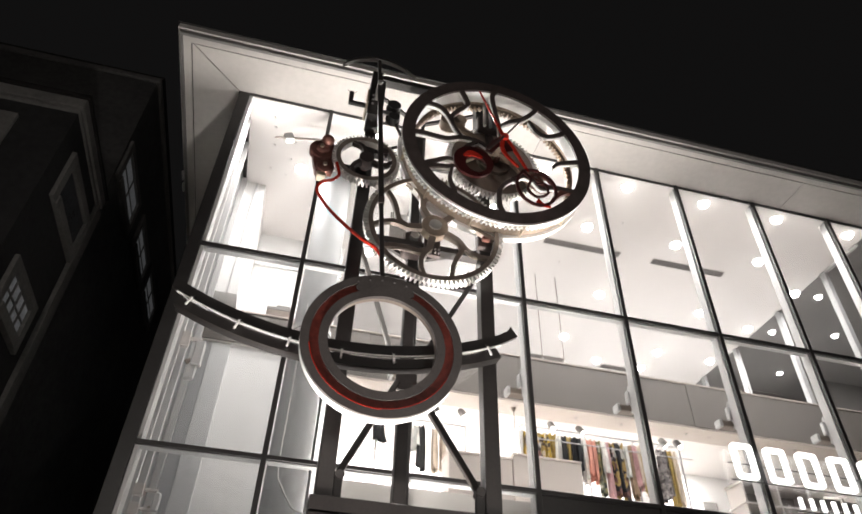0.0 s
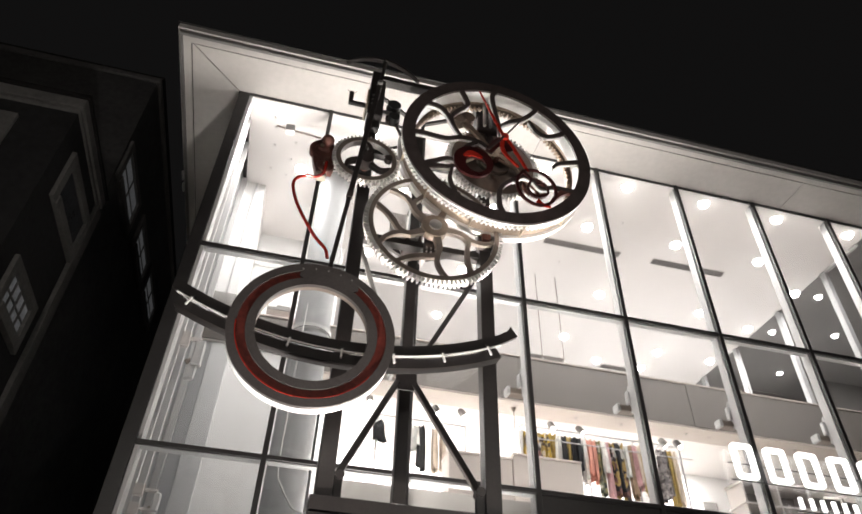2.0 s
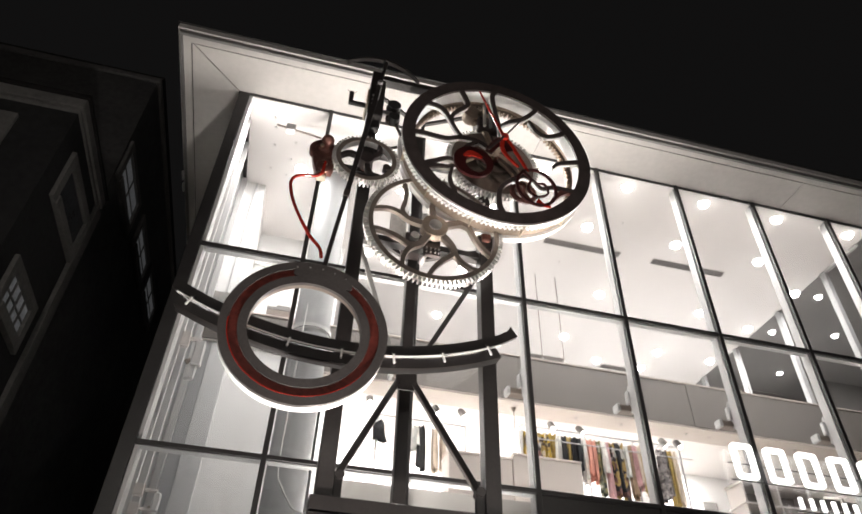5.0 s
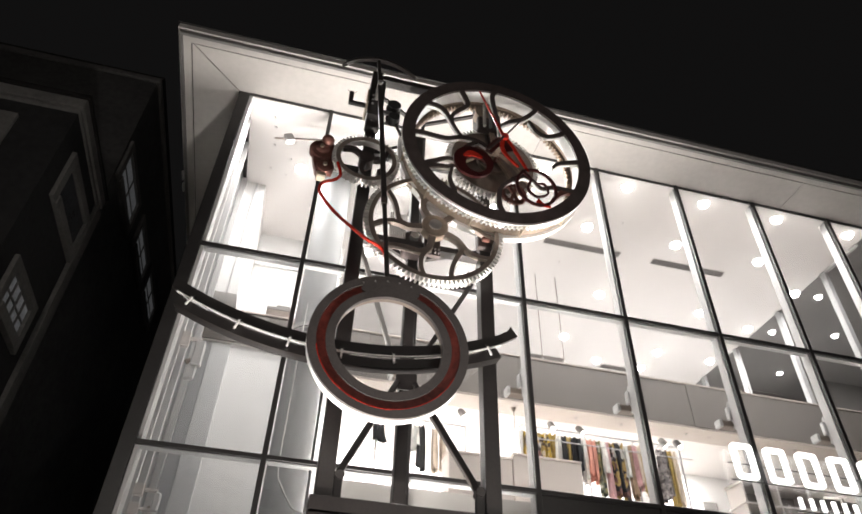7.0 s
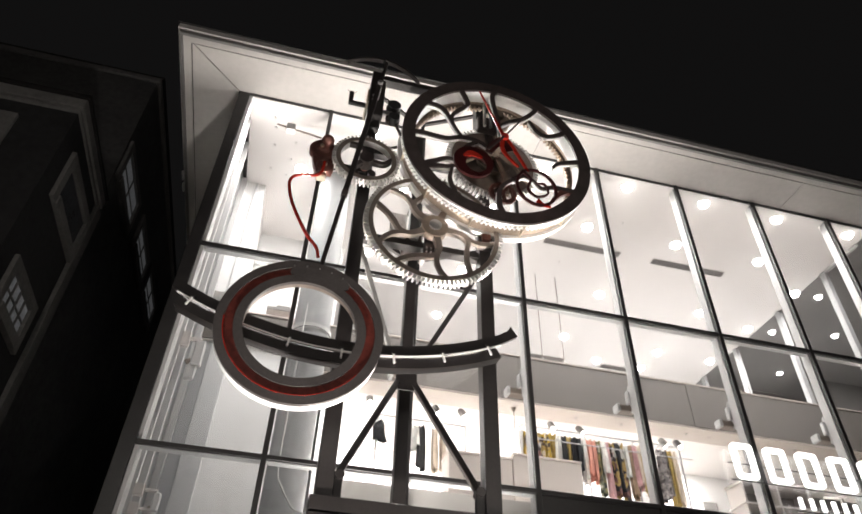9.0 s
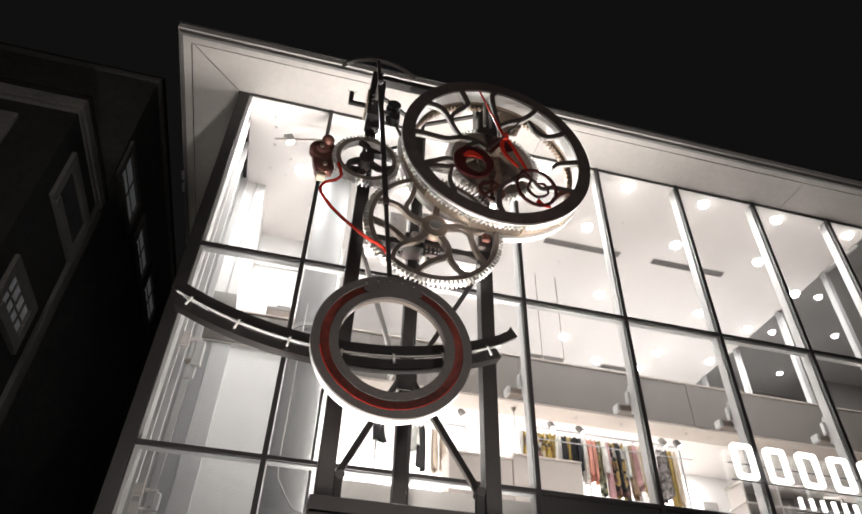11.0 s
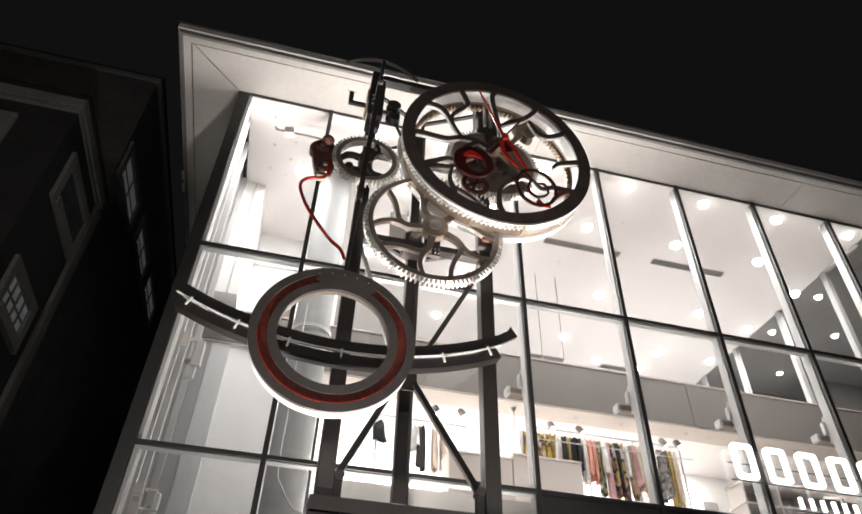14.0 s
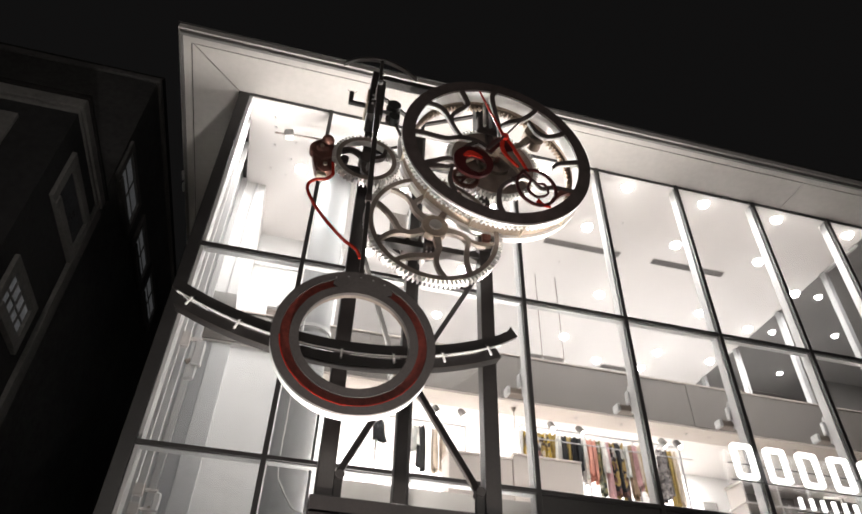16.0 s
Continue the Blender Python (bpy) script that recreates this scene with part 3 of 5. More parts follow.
def garment(x, y, top, length, turn, colour, wide=0.40, seed=0, trousers=False):
    """A folded cloth body on a hanger, hung from a rail at height top."""
    key = "cloth_%02d_%02d_%02d" % tuple(int(c * 99) for c in colour[1])
    key = colour[2] if len(colour) > 2 else key
    if key not in M:
        M[key] = material(key, colour[1], 0.85, vary=0.35, scale=9, bump=0.3, bump_scale=40)
    g = thing("garment", pose(x, y, top, 0, 0, turn), "%s hanging from the clothes rail" % colour[0], "garment", "garments on the rail")
    rnd = random.Random(seed)
    ph = [rnd.uniform(0, 6.3) for _ in range(4)]
    nx, nz = 12, 10
    bm = bmesh.new()

    def outline(u, v):
        # u from -1 to 1 across, v from 0 at the shoulders to 1 at the hem
        half = wide / 2 * (0.80 + 0.22 * v) * (1 - 0.35 * max(0, 0.12 - v) / 0.12)
        return u * half + 0.015 * math.sin(5 * v + ph[0])

    def grid(sign):
        rows = []
        for j in range(nz + 1):
            v = j / nz
            row = []
            for i in range(nx + 1):
                u = -1 + 2 * i / nx
                drop = 0.07 * abs(u) * (1 - v)
                fold = (0.006 + 0.02 * v) * math.sin(9 * u + ph[1] + 1.5 * v) + 0.008 * math.sin(17 * u + ph[2])
                th = 0.035 * (1 - u * u) ** 0.5 if abs(u) < 1 else 0
                row.append(bm.verts.new((outline(u, v), sign * th + fold, -0.07 - drop - v * length + 0.02 * v * math.sin(6 * u + ph[3]))))
            rows.append(row)
        for a, b in zip(rows, rows[1:]):
            for i in range(nx):
                bm.faces.new((a[i], a[i + 1], b[i + 1], b[i]))
        return rows
    grid(1)
    grid(-1)
    bmesh.ops.remove_doubles(bm, verts=bm.verts, dist=0.0005)
    part("cloth", bm, key, g, smooth=True)
    b2 = tube([(-0.17, 0, -0.10), (0, 0, -0.05), (0.17, 0, -0.10)], 0.006, 6)
    tube([(0, 0, -0.05), (0, 0, -0.02), (0.012, 0, 0.012), (0, 0, 0.022), (-0.012, 0, 0.008)], 0.003, 5, b2)
    part("hanger", b2, "white_frame", g)


CLOTH = {"mustard": ("mustard yellow top", (0.42, 0.30, 0.10)), "floral": ("yellow and brown printed dress", (0.36, 0.26, 0.12), "floral"),
         "white": ("plain white shirt", (0.75, 0.73, 0.70)), "black": ("black jacket", (0.02, 0.02, 0.023)),
         "coral": ("coral pink blouse", (0.66, 0.30, 0.23)), "olive": ("olive green printed skirt", (0.20, 0.20, 0.13), "olive"),
         "pink": ("dusty pink long coat", (0.55, 0.32, 0.33)), "dark": ("dark printed long dress", (0.07, 0.055, 0.05), "darkprint"),
         "camel": ("camel brown coat", (0.36, 0.25, 0.17)), "grey": ("grey checked coat", (0.22, 0.20, 0.20), "grey"),
         "cream": ("cream knitted cardigan", (0.62, 0.52, 0.42))}


def build_shop():
    r = thing("clothes_rail", (5.2, 2.3, FLOOR1), "long white metal clothes rail with uprights", "clothes rail", "clothes rails")
    part("rail_bar", rod((-1.45, 0, 2.17), (1.4, 0, 2.17), 0.013, 8), "white_frame", r)
    part("rail_bar", rod((-1.45, -0.24, 1.86), (1.4, -0.24, 1.86), 0.010, 8), "white_frame", r)
    for x in (-1.3, -0.35, 0.5, 1.35):
        part("upright", rod((x, 0, 0), (x, 0, 2.17), 0.014, 8), "white_frame", r)
    rows = [(3.74, "white", .60), (3.83, "floral", .56), (3.93, "mustard", .50), (4.01, "dark", .58), (4.10, "floral", .48), (4.20, "floral", .52), (4.30, "mustard", .50), (4.38, "white", .55), (4.46, "black", .52), (4.55, "mustard", .44),
            (4.64, "black", .58), (4.72, "black", .50), (4.80, "white", .62), (4.90, "coral", .55), (4.98, "coral", .60), (5.06, "olive", .80), (5.14, "white", .48), (5.21, "pink", .90),
            (5.30, "dark", .84), (5.37, "black", .76), (5.46, "dark", .92), (5.54, "white", .50), (5.62, "camel", .78), (5.70, "pink", .66), (5.79, "cream", .60),
            (5.86, "mustard", .68), (5.95, "dark", .62), (6.15, "grey", .76), (6.24, "grey", .70), (6.33, "mustard", .84), (6.42, "cream", .8)]
    rnd = random.Random(4)
    for i, (x, c, l) in enumerate(rows):
        garment(x, 2.3, 6.47, l + 0.10, 62 + rnd.uniform(-14, 14), CLOTH[c], rnd.uniform(0.26, 0.40), i)
    r2 = thing("clothes_rail", (2.2, 2.65, FLOOR1), "short white metal clothes rail with uprights", "clothes rail", "clothes rails")
    part("rail_bar", rod((-0.75, 0, 2.18), (0.75, 0, 2.18), 0.013, 8), "white_frame", r2)
    for x in (-0.72, 0.72):
        part("upright", rod((x, 0, 0), (x, 0, 2.18), 0.014, 8), "white_frame", r2)
    for i, (x, c, l, w) in enumerate(((1.52, "black", .34, .30), (1.95, "black", .75, .18), (2.20, "black", .70, .34), (2.42, "cream", .72, .36), (2.55, "cream", .68, .30), (2.10, "white", .40, .34))):
        garment(x, 2.65, 6.47, l, 35 + 12 * i, CLOTH[c], w, 40 + i)
    for x, a in ((1.09, 10), (1.40, -20), (2.56, 30), (3.03, 25), (4.69, -15), (5.24, 10), (6.88, 35), (7.18, -10)):
        track_light(x, a)
    # low display plinths and shelves
    for (x0, x1, y, h, mat, lab) in ((3.30, 4.35, 1.75, 1.30, "plinth", "low pinkish beige display plinth"), (2.35, 3.28, 1.75, 1.22, "plinth", "low white display plinth")):
        p = thing("display_plinth", ((x0 + x1) / 2, y, FLOOR1), lab, "plinth", "display plinths")
        w = (x1 - x0) / 2
        part("case", boxed((-w, -0.2, 0.06), (w, 0.2, h), 0.01), mat, p)
        part("top", boxed((-w - 0.01, -0.21, h + 0.001), (w + 0.01, 0.21, h + 0.03), 0.006), mat, p)
        part("kick", boxed((-w + 0.03, -0.17, 0), (w - 0.03, 0.17, 0.059)), "grey_wall", p)
    s = thing("shelf_unit", (7.0, 1.05, FLOOR1), "pale wooden open shelf unit", "shelf")
    for x in (-0.55, 0.0, 0.55):
        part("side", boxed((x - 0.015, -0.18, 0), (x + 0.015, 0.18, 1.05), 0.003), "beige", s)
    for z in (0.1, 0.42, 0.74, 1.04):
        part("board", boxed((-0.6, -0.19, z), (0.6, 0.19, z + 0.025), 0.003), "beige", s)
    part("back", boxed((-0.56, 0.181, 0), (0.56, 0.19, 1.05)), "vent", s)
    for x, w, y in ((7.9, 0.5, 0.8), (8.6, 0.45, 1.0)):
        c = thing("display_canopy", (x, y, FLOOR1 + 0.75), "pale wooden sloping display top on legs", "display table", "display tables")
        bm = boxed((-w, -0.3, 0.3), (w, 0.3, 0.33), 0.004)
        bmesh.ops.rotate(bm, verts=bm.verts, cent=(0, 0, 0.3), matrix=Matrix.Rotation(radians(18), 3, "X"))
        part("top", bm, "beige", c)
        for sx in (-w + 0.04, w - 0.04):
            part("leg", boxed((sx - 0.02, -0.02, -0.75), (sx + 0.02, 0.02, 0.3), 0.003), "beige", c)
    tagged(part("wall_partition", boxed((7.5, 4.62, FLOOR1), (9.2, 4.74, 7.115)), "plaster"), "pale partition wall beside the clothes rail", "wall", kind="structure")
    wp = thing("wall_panel", (8.6, 4.619, 6.35), "small grey panel fixed to the partition wall", "panel")
    part("plate", boxed((-0.15, -0.03, -0.22), (0.15, 0, 0.22), 0.006), "grey_wall", wp)
    part("plate_trim", slab_ring([(-0.16, -0.23), (0.16, -0.23), (0.16, 0.23), (-0.16, 0.23)], [(-0.15, -0.22), (0.15, -0.22), (0.15, 0.22), (-0.15, 0.22)], -0.034, -0.001), "soffit", wp)
    tagged(part("wall_dark_bay", boxed((9.25, 4.9, FLOOR1), (XR, 5.0, 7.115)), "grey_wall"), "grey recess wall behind the sign", "wall", kind="structure")
    # glowing sign of plain block shapes on two thin rails in front of the glass
    sg = thing("shop_sign", (5.6, -0.12, 4.93), "row of glowing white bars on thin rails", "sign")
    for z in (-0.02, 0.20):
        part("sign_rail", rod((-0.05, 0.05, z), (4.0, 0.05, z), 0.008, 6), "dark_frame", sg)
    for k in range(8):
        x = 0.03 + 0.478 * k
        bm = slab_ring(rounded(x, 0.0, 0.30, 0.46, 0.05), rounded(x + 0.056, 0.056, 0.188, 0.348, 0.025), 0, 0.05)
        part("glowing_block", bm, "sign_glow", sg)
    for k in range(10):
        x = 0.80 + 0.16 * k
        part("small_bar", boxed((x, 0, -0.30), (x + 0.055, 0.03, -0.16), 0.006), "sign_glow", sg)
    part("sign_rail", rod((0.75, 0.04, -0.32), (3.9, 0.04, -0.32), 0.008, 6), "dark_frame", sg)
    for x in (0.42, 1.95, 3.5):
        part("standoff", rod((x, 0.05, -0.02), (x, 0.10, -0.02), 0.01, 6), "dark_frame", sg)


def rounded(x, z, w, h, r, n=5):
    """The outline of a rectangle with round corners."""
    out = []
    for cx, cz, a in ((x + w - r, z + h - r, 0), (x + r, z + h - r, 90), (x + r, z + r, 180), (x + w - r, z + r, 270)):
        out += [(cx + r * math.cos(radians(a + 90 * i / n)), cz + r * math.sin(radians(a + 90 * i / n))) for i in range(n + 1)]
    return out


# ---- the dark old houses across the alley ----
def wall_window(parent, u0, u1, z0, z1, face, horiz, lit=False, bars=2):
    """A framed, recessed window on a wall. face: the wall's plane; horiz 'y' for walls along y; lit: a pane whose glow
    imitates a reflection.
    """
    def P(a, b, c):
        return (face + c, a, b) if horiz == "y" else (a, face - c, b)

    def bx(name, a0, a1, b0, b1, c0, c1, mat, par):
        lo, hi = P(a0, b0, c0), P(a1, b1, c1)
        lo2 = tuple(min(p, q) for p, q in zip(lo, hi))
        hi2 = tuple(max(p, q) for p, q in zip(lo, hi))
        return part(name, boxed(lo2, hi2, 0.008), mat, par)
    w = bx("window", u0, u1, z0, z1, 0.003, 0.02, "glow_pane" if lit else "old_pane", parent)
    f = 0.22
    bx("surround", u0 - f, u0, z0 - f, z1 + f, 0.003, 0.09, "old_trim", w)
    bx("surround", u1, u1 + f, z0 - f, z1 + f, 0.003, 0.09, "old_trim", w)
    bx("surround", u0, u1, z1, z1 + f, 0.003, 0.09, "old_trim", w)
    bx("sill", u0, u1, z0 - f, z0, 0.003, 0.12, "old_trim", w)
    for k in range(1, bars + 1):
        u = u0 + (u1 - u0) * k / (bars + 1)
        bx("glazing_bar", u - 0.03, u + 0.03, z0, z1, 0.021, 0.05, "old_trim", w)
    zm = (z0 + z1) / 2
    if bars:
        bx("glazing_bar", u0, u1, zm - 0.025, zm + 0.025, 0.022, 0.045, "old_trim", w)


def build_houses():
    a = thing("old_house", (0, 0, 0), "dark old rendered house with stone cornice and window surrounds", "house", "houses over the alley")
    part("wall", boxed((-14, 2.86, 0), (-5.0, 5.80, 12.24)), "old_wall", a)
    part("cornice", boxed((-14, 2.78, 12.24), (-4.92, 5.80, 12.50), 0.02), "old_trim", a)
    part("cornice_moulding", boxed((-14, 2.82, 12.12), (-4.96, 5.80, 12.238), 0.02), "old_trim", a)
    part("roof", poly(bmesh.new(), [(-14, 2.74), (-4.88, 2.74), (-4.88, 5.8), (-14, 5.8)], 12.505, 12.60), "old_roof", a)
    part("pilaster", boxed((-4.999, 5.50, 0), (-4.90, 5.86, 12.11), 0.01), "old_trim", a)
    wall_window(a, 3.62, 5.35, 10.60, 11.38, -5.0, "y", bars=0)
    wall_window(a, 3.62, 4.85, 8.08, 8.70, -5.0, "y", True, bars=3)
    wall_window(a, 3.62, 4.85, 5.0, 6.4, -5.0, "y")
    wall_window(a, -7.4, -6.15, 10.85, 11.5, 2.86, "x", bars=0)
    wall_window(a, -7.4, -6.15, 7.6, 9.0, 2.86, "x")
    b = thing("old_house", (0, 0, 0), "tall dark old house with rows of narrow windows", "house", "houses over the alley")
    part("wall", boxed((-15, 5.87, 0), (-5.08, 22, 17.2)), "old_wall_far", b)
    part("cornice", boxed((-15, 5.80, 17.2), (-4.98, 22, 17.38), 0.02), "old_trim", b)
    part("roof", poly(bmesh.new(), [(-15, 5.86), (-4.94, 5.86), (-4.94, 22), (-15, 22)], 17.385, 17.5), "old_roof", b)
    for y0, y1, z0, z1 in ((6.2, 8.2, 13.8, 14.65), (9.3, 11.2, 14.15, 14.85), (11.9, 14.0, 14.3, 15.05)):
        wall_window(b, y0, y1, z0, z1, -5.08, "y", True, bars=1)


# ---- the clock tower in front of the glass ----
YP = -2.10
PIVOT = (0.432, YP, 8.407)


def build_tower():
    o = Vector((1.16, -1.3, 0.14))
    t = thing("clock_tower", o, "black steel lattice tower carrying a giant clockwork", "tower")

    def b(name, p0, p1, w, d, mat="black_paint"):
        return part(name, bar(Vector(p0) - o, Vector(p1) - o, w, d), mat, t)

    def bx(name, lo, hi, mat="black_paint", bev=0.006):
        return part(name, boxed(Vector(lo) - o, Vector(hi) - o, bev), mat, t)
    b("post", (0.44, -1.5, 0.14), (0.44, -1.5, 9.42), 0.145, 0.15)
    b("post", (1.90, -1.5, 0.14), (1.90, -1.5, 9.30), 0.145, 0.15)
    b("post", (1.152, -1.08, 0.14), (1.152, -1.08, 9.20), 0.12, 0.13)
    b("beam", (0.515, -1.5, 9.34), (1.825, -1.5, 9.34), 0.09, 0.12)
    b("beam", (0.515, -1.5, 6.45), (1.825, -1.5, 6.45), 0.08, 0.12)
    b("beam", (0.515, -1.5, 7.83), (1.825, -1.5, 7.83), 0.08, 0.10)
    b("beam", (0.33, -1.5, 3.505), (2.02, -1.5, 3.505), 0.125, 0.20)
    b("lower_flange", (0.33, -1.5, 3.40), (2.02, -1.5, 3.40), 0.05, 0.22)
    bx("gusset", (0.5135, -1.55, 3.568), (0.585, -1.50, 3.79))
    bx("gusset", (1.745, -1.55, 3.568), (1.8265, -1.50, 3.79))
    b("tie", (0.50, -1.43, 6.60), (1.10, -1.10, 6.60), 0.05, 0.05)
    b("tie", (1.84, -1.43, 6.60), (1.20, -1.10, 6.60), 0.05, 0.05)
    b("tie", (0.50, -1.43, 9.1), (1.10, -1.10, 9.1), 0.05, 0.05)
    b("tie", (1.84, -1.43, 9.1), (1.20, -1.10, 9.1), 0.05, 0.05)
    b("brace", (0.525, -1.5, 3.75), (1.10, -1.12, 5.02), 0.06, 0.06)
    b("brace", (1.80, -1.5, 3.75), (1.20, -1.12, 5.02), 0.06, 0.06)
    b("brace", (0.505, -1.5, 6.30), (0.90, -1.5, 5.10), 0.045, 0.045, "grey_wall")
    b("brace", (1.84, -1.5, 6.25), (1.28, -1.5, 5.15), 0.05, 0.05)
    b("gusset", (1.152, -1.16, 4.85), (1.152, -1.16, 5.12), 0.22, 0.02)
    for x in (0.44, 1.90):
        s = 1 if x < 1 else -1
        part("joint_pin", rod(Vector((x + s * 0.115, -1.575, 3.765)) - o, Vector((x + s * 0.115, -1.45, 3.765)) - o, 0.04, 16), "black_paint", t)
        bx("base_plate", (x - 0.16, -1.66, 0.14), (x + 0.16, -1.34, 0.17))
    bx("base_plate", (1.0, -1.24, 0.14), (1.3, -0.92, 0.17))
    # perforated plate and bearing block behind the lower gear
    bx("bearing_block", (1.18, -1.62, 6.28), (1.36, -1.561, 6.68), "dark_steel")
    for x in (1.20, 1.25, 1.30, 1.34):
        for z in (6.31, 6.36):
            part("bolt", rod(Vector((x, -1.64, z)) - o, Vector((x, -1.62, z)) - o, 0.011, 8), "steel", t)
    bx("clamp", (1.78, -1.66, 6.50), (1.96, -1.576, 6.74), "dark_steel", 0.012)
    bx("clamp", (1.82, -1.72, 6.56), (1.92, -1.661, 6.66), "copper", 0.012)
    bx("motor_case", (0.98, -1.44, 6.50), (1.20, -1.20, 6.72), "dark_steel", 0.015)
    part("motor_shaft", rod(Vector((1.09, -1.52, 6.62)) - o, Vector((1.09, -1.441, 6.62)) - o, 0.05, 16), "steel", t)
    bm = bmesh.new()
    for i in range(9):
        box(bm, (0.80 + i * 0.022, -1.47, 6.55), (0.812 + i * 0.022, -1.462, 6.95))
    for i in range(16):
        box(bm, (0.80, -1.461, 6.55 + i * 0.025), (0.99, -1.455, 6.562 + i * 0.025))
    bmesh.ops.translate(bm, verts=bm.verts, vec=-o)
    part("grating", bm, "steel", t)


def build_arc():
    """The curved gauge behind the bob."""
    cx, cz, y = 0.42, 8.12, -1.92
    t = thing("swing_gauge", (cx, y, cz), "black curved steel gauge rail with white ticks behind the pendulum", "gauge rail")

    def band(r0, r1, a0, a1, y0, y1, mat, name, n=40):
        p = arc_points(r0, a0, a1, n)
        q = arc_points(r1, a0, a1, n)
        bm = bmesh.new()
        rows = [[bm.verts.new((x, yy, z)) for (x, z), yy in ((a, y0), (b, y0), (b, y1), (a, y1))] for a, b in zip(p, q)]
        for r, s in zip(rows, rows[1:]):
            for k in range(4):
                j = (k + 1) % 4
                bm.faces.new((r[k], r[j], s[j], s[k]))
        bm.faces.new(rows[0])
        bm.faces.new(rows[-1][::-1])
        return part(name, bm, mat, t)
    band(3.30, 3.392, -27.3, 26.2, -0.02, 0.02, "black_paint", "upper_rail")
    bm = bmesh.new()
    top, low = arc_points(3.30, 26.2, 26.2, 1)[0], arc_points(3.392, 26.2, 26.2, 1)[0]
    tip = arc_points(3.375, 26.2, 29.2, 1)[1]
    edge = (top, (tip[0] - 0.10, tip[1] + 0.045), (tip[0] - 0.065, tip[1] + 0.105), tip, low)
    v = [[bm.verts.new((x, yy, z)) for x, z in edge] for yy in (-0.02, 0.02)]
    bm.faces.new(v[0])
    bm.faces.new(v[1][::-1])
    for i in range(5):
        j = (i + 1) % 5
        bm.faces.new((v[0][j], v[0][i], v[1][i], v[1][j]))
    part("pointer_tip", bm, "black_paint", t)
    band(3.408, 3.420, -26, 25.5, -0.034, -0.012, "white_rim", "white_line")
    band(3.436, 3.53, -25.0, 24.6, -0.02, 0.02, "black_paint", "lower_rail")
    band(3.50, 3.53, -24.8, 24.4, 0.021, 0.085, "dark_frame", "under_plate")
    for k in range(7):
        a = -23.5 + 7.75 * k
        p, q = arc_points(3.40, a, a, 1)[0], arc_points(3.495, a, a, 1)[0]
        part("tick", bar((p[0], -0.045, p[1]), (q[0], -0.045, q[1]), 0.018, 0.02, 0.003), "white_rim", t)
        part("bolt", rod((p[0], -0.055, p[1] + 0.012), (p[0], -0.0205, p[1] + 0.012), 0.018, 10), "black_paint", t)


def arc_points(r, a0, a1, n):
    return [(r * math.sin(radians(a0 + (a1 - a0) * i / n)), -r * math.cos(radians(a0 + (a1 - a0) * i / n))) for i in range(n + 1)]


def arc_band(ro, ri, a0, a1, y0, y1, cz, n=60, bm=None):
    bm = bm or bmesh.new()
    rows = []
    for i in range(n + 1):
        a = radians(a0 + (a1 - a0) * i / n)
        c, s = math.cos(a), math.sin(a)
        rows.append([bm.verts.new(p) for p in ((ro * c, y0, cz + ro * s), (ri * c, y0, cz + ri * s), (ri * c, y1, cz + ri * s), (ro * c, y1, cz + ro * s))])
    for r, q in zip(rows, rows[1:]):
        for k in range(4):
            j = (k + 1) % 4
            bm.faces.new((r[k], r[j], q[j], q[k]))
    bm.faces.new(rows[0])
    bm.faces.new(rows[-1][::-1])
    return bm


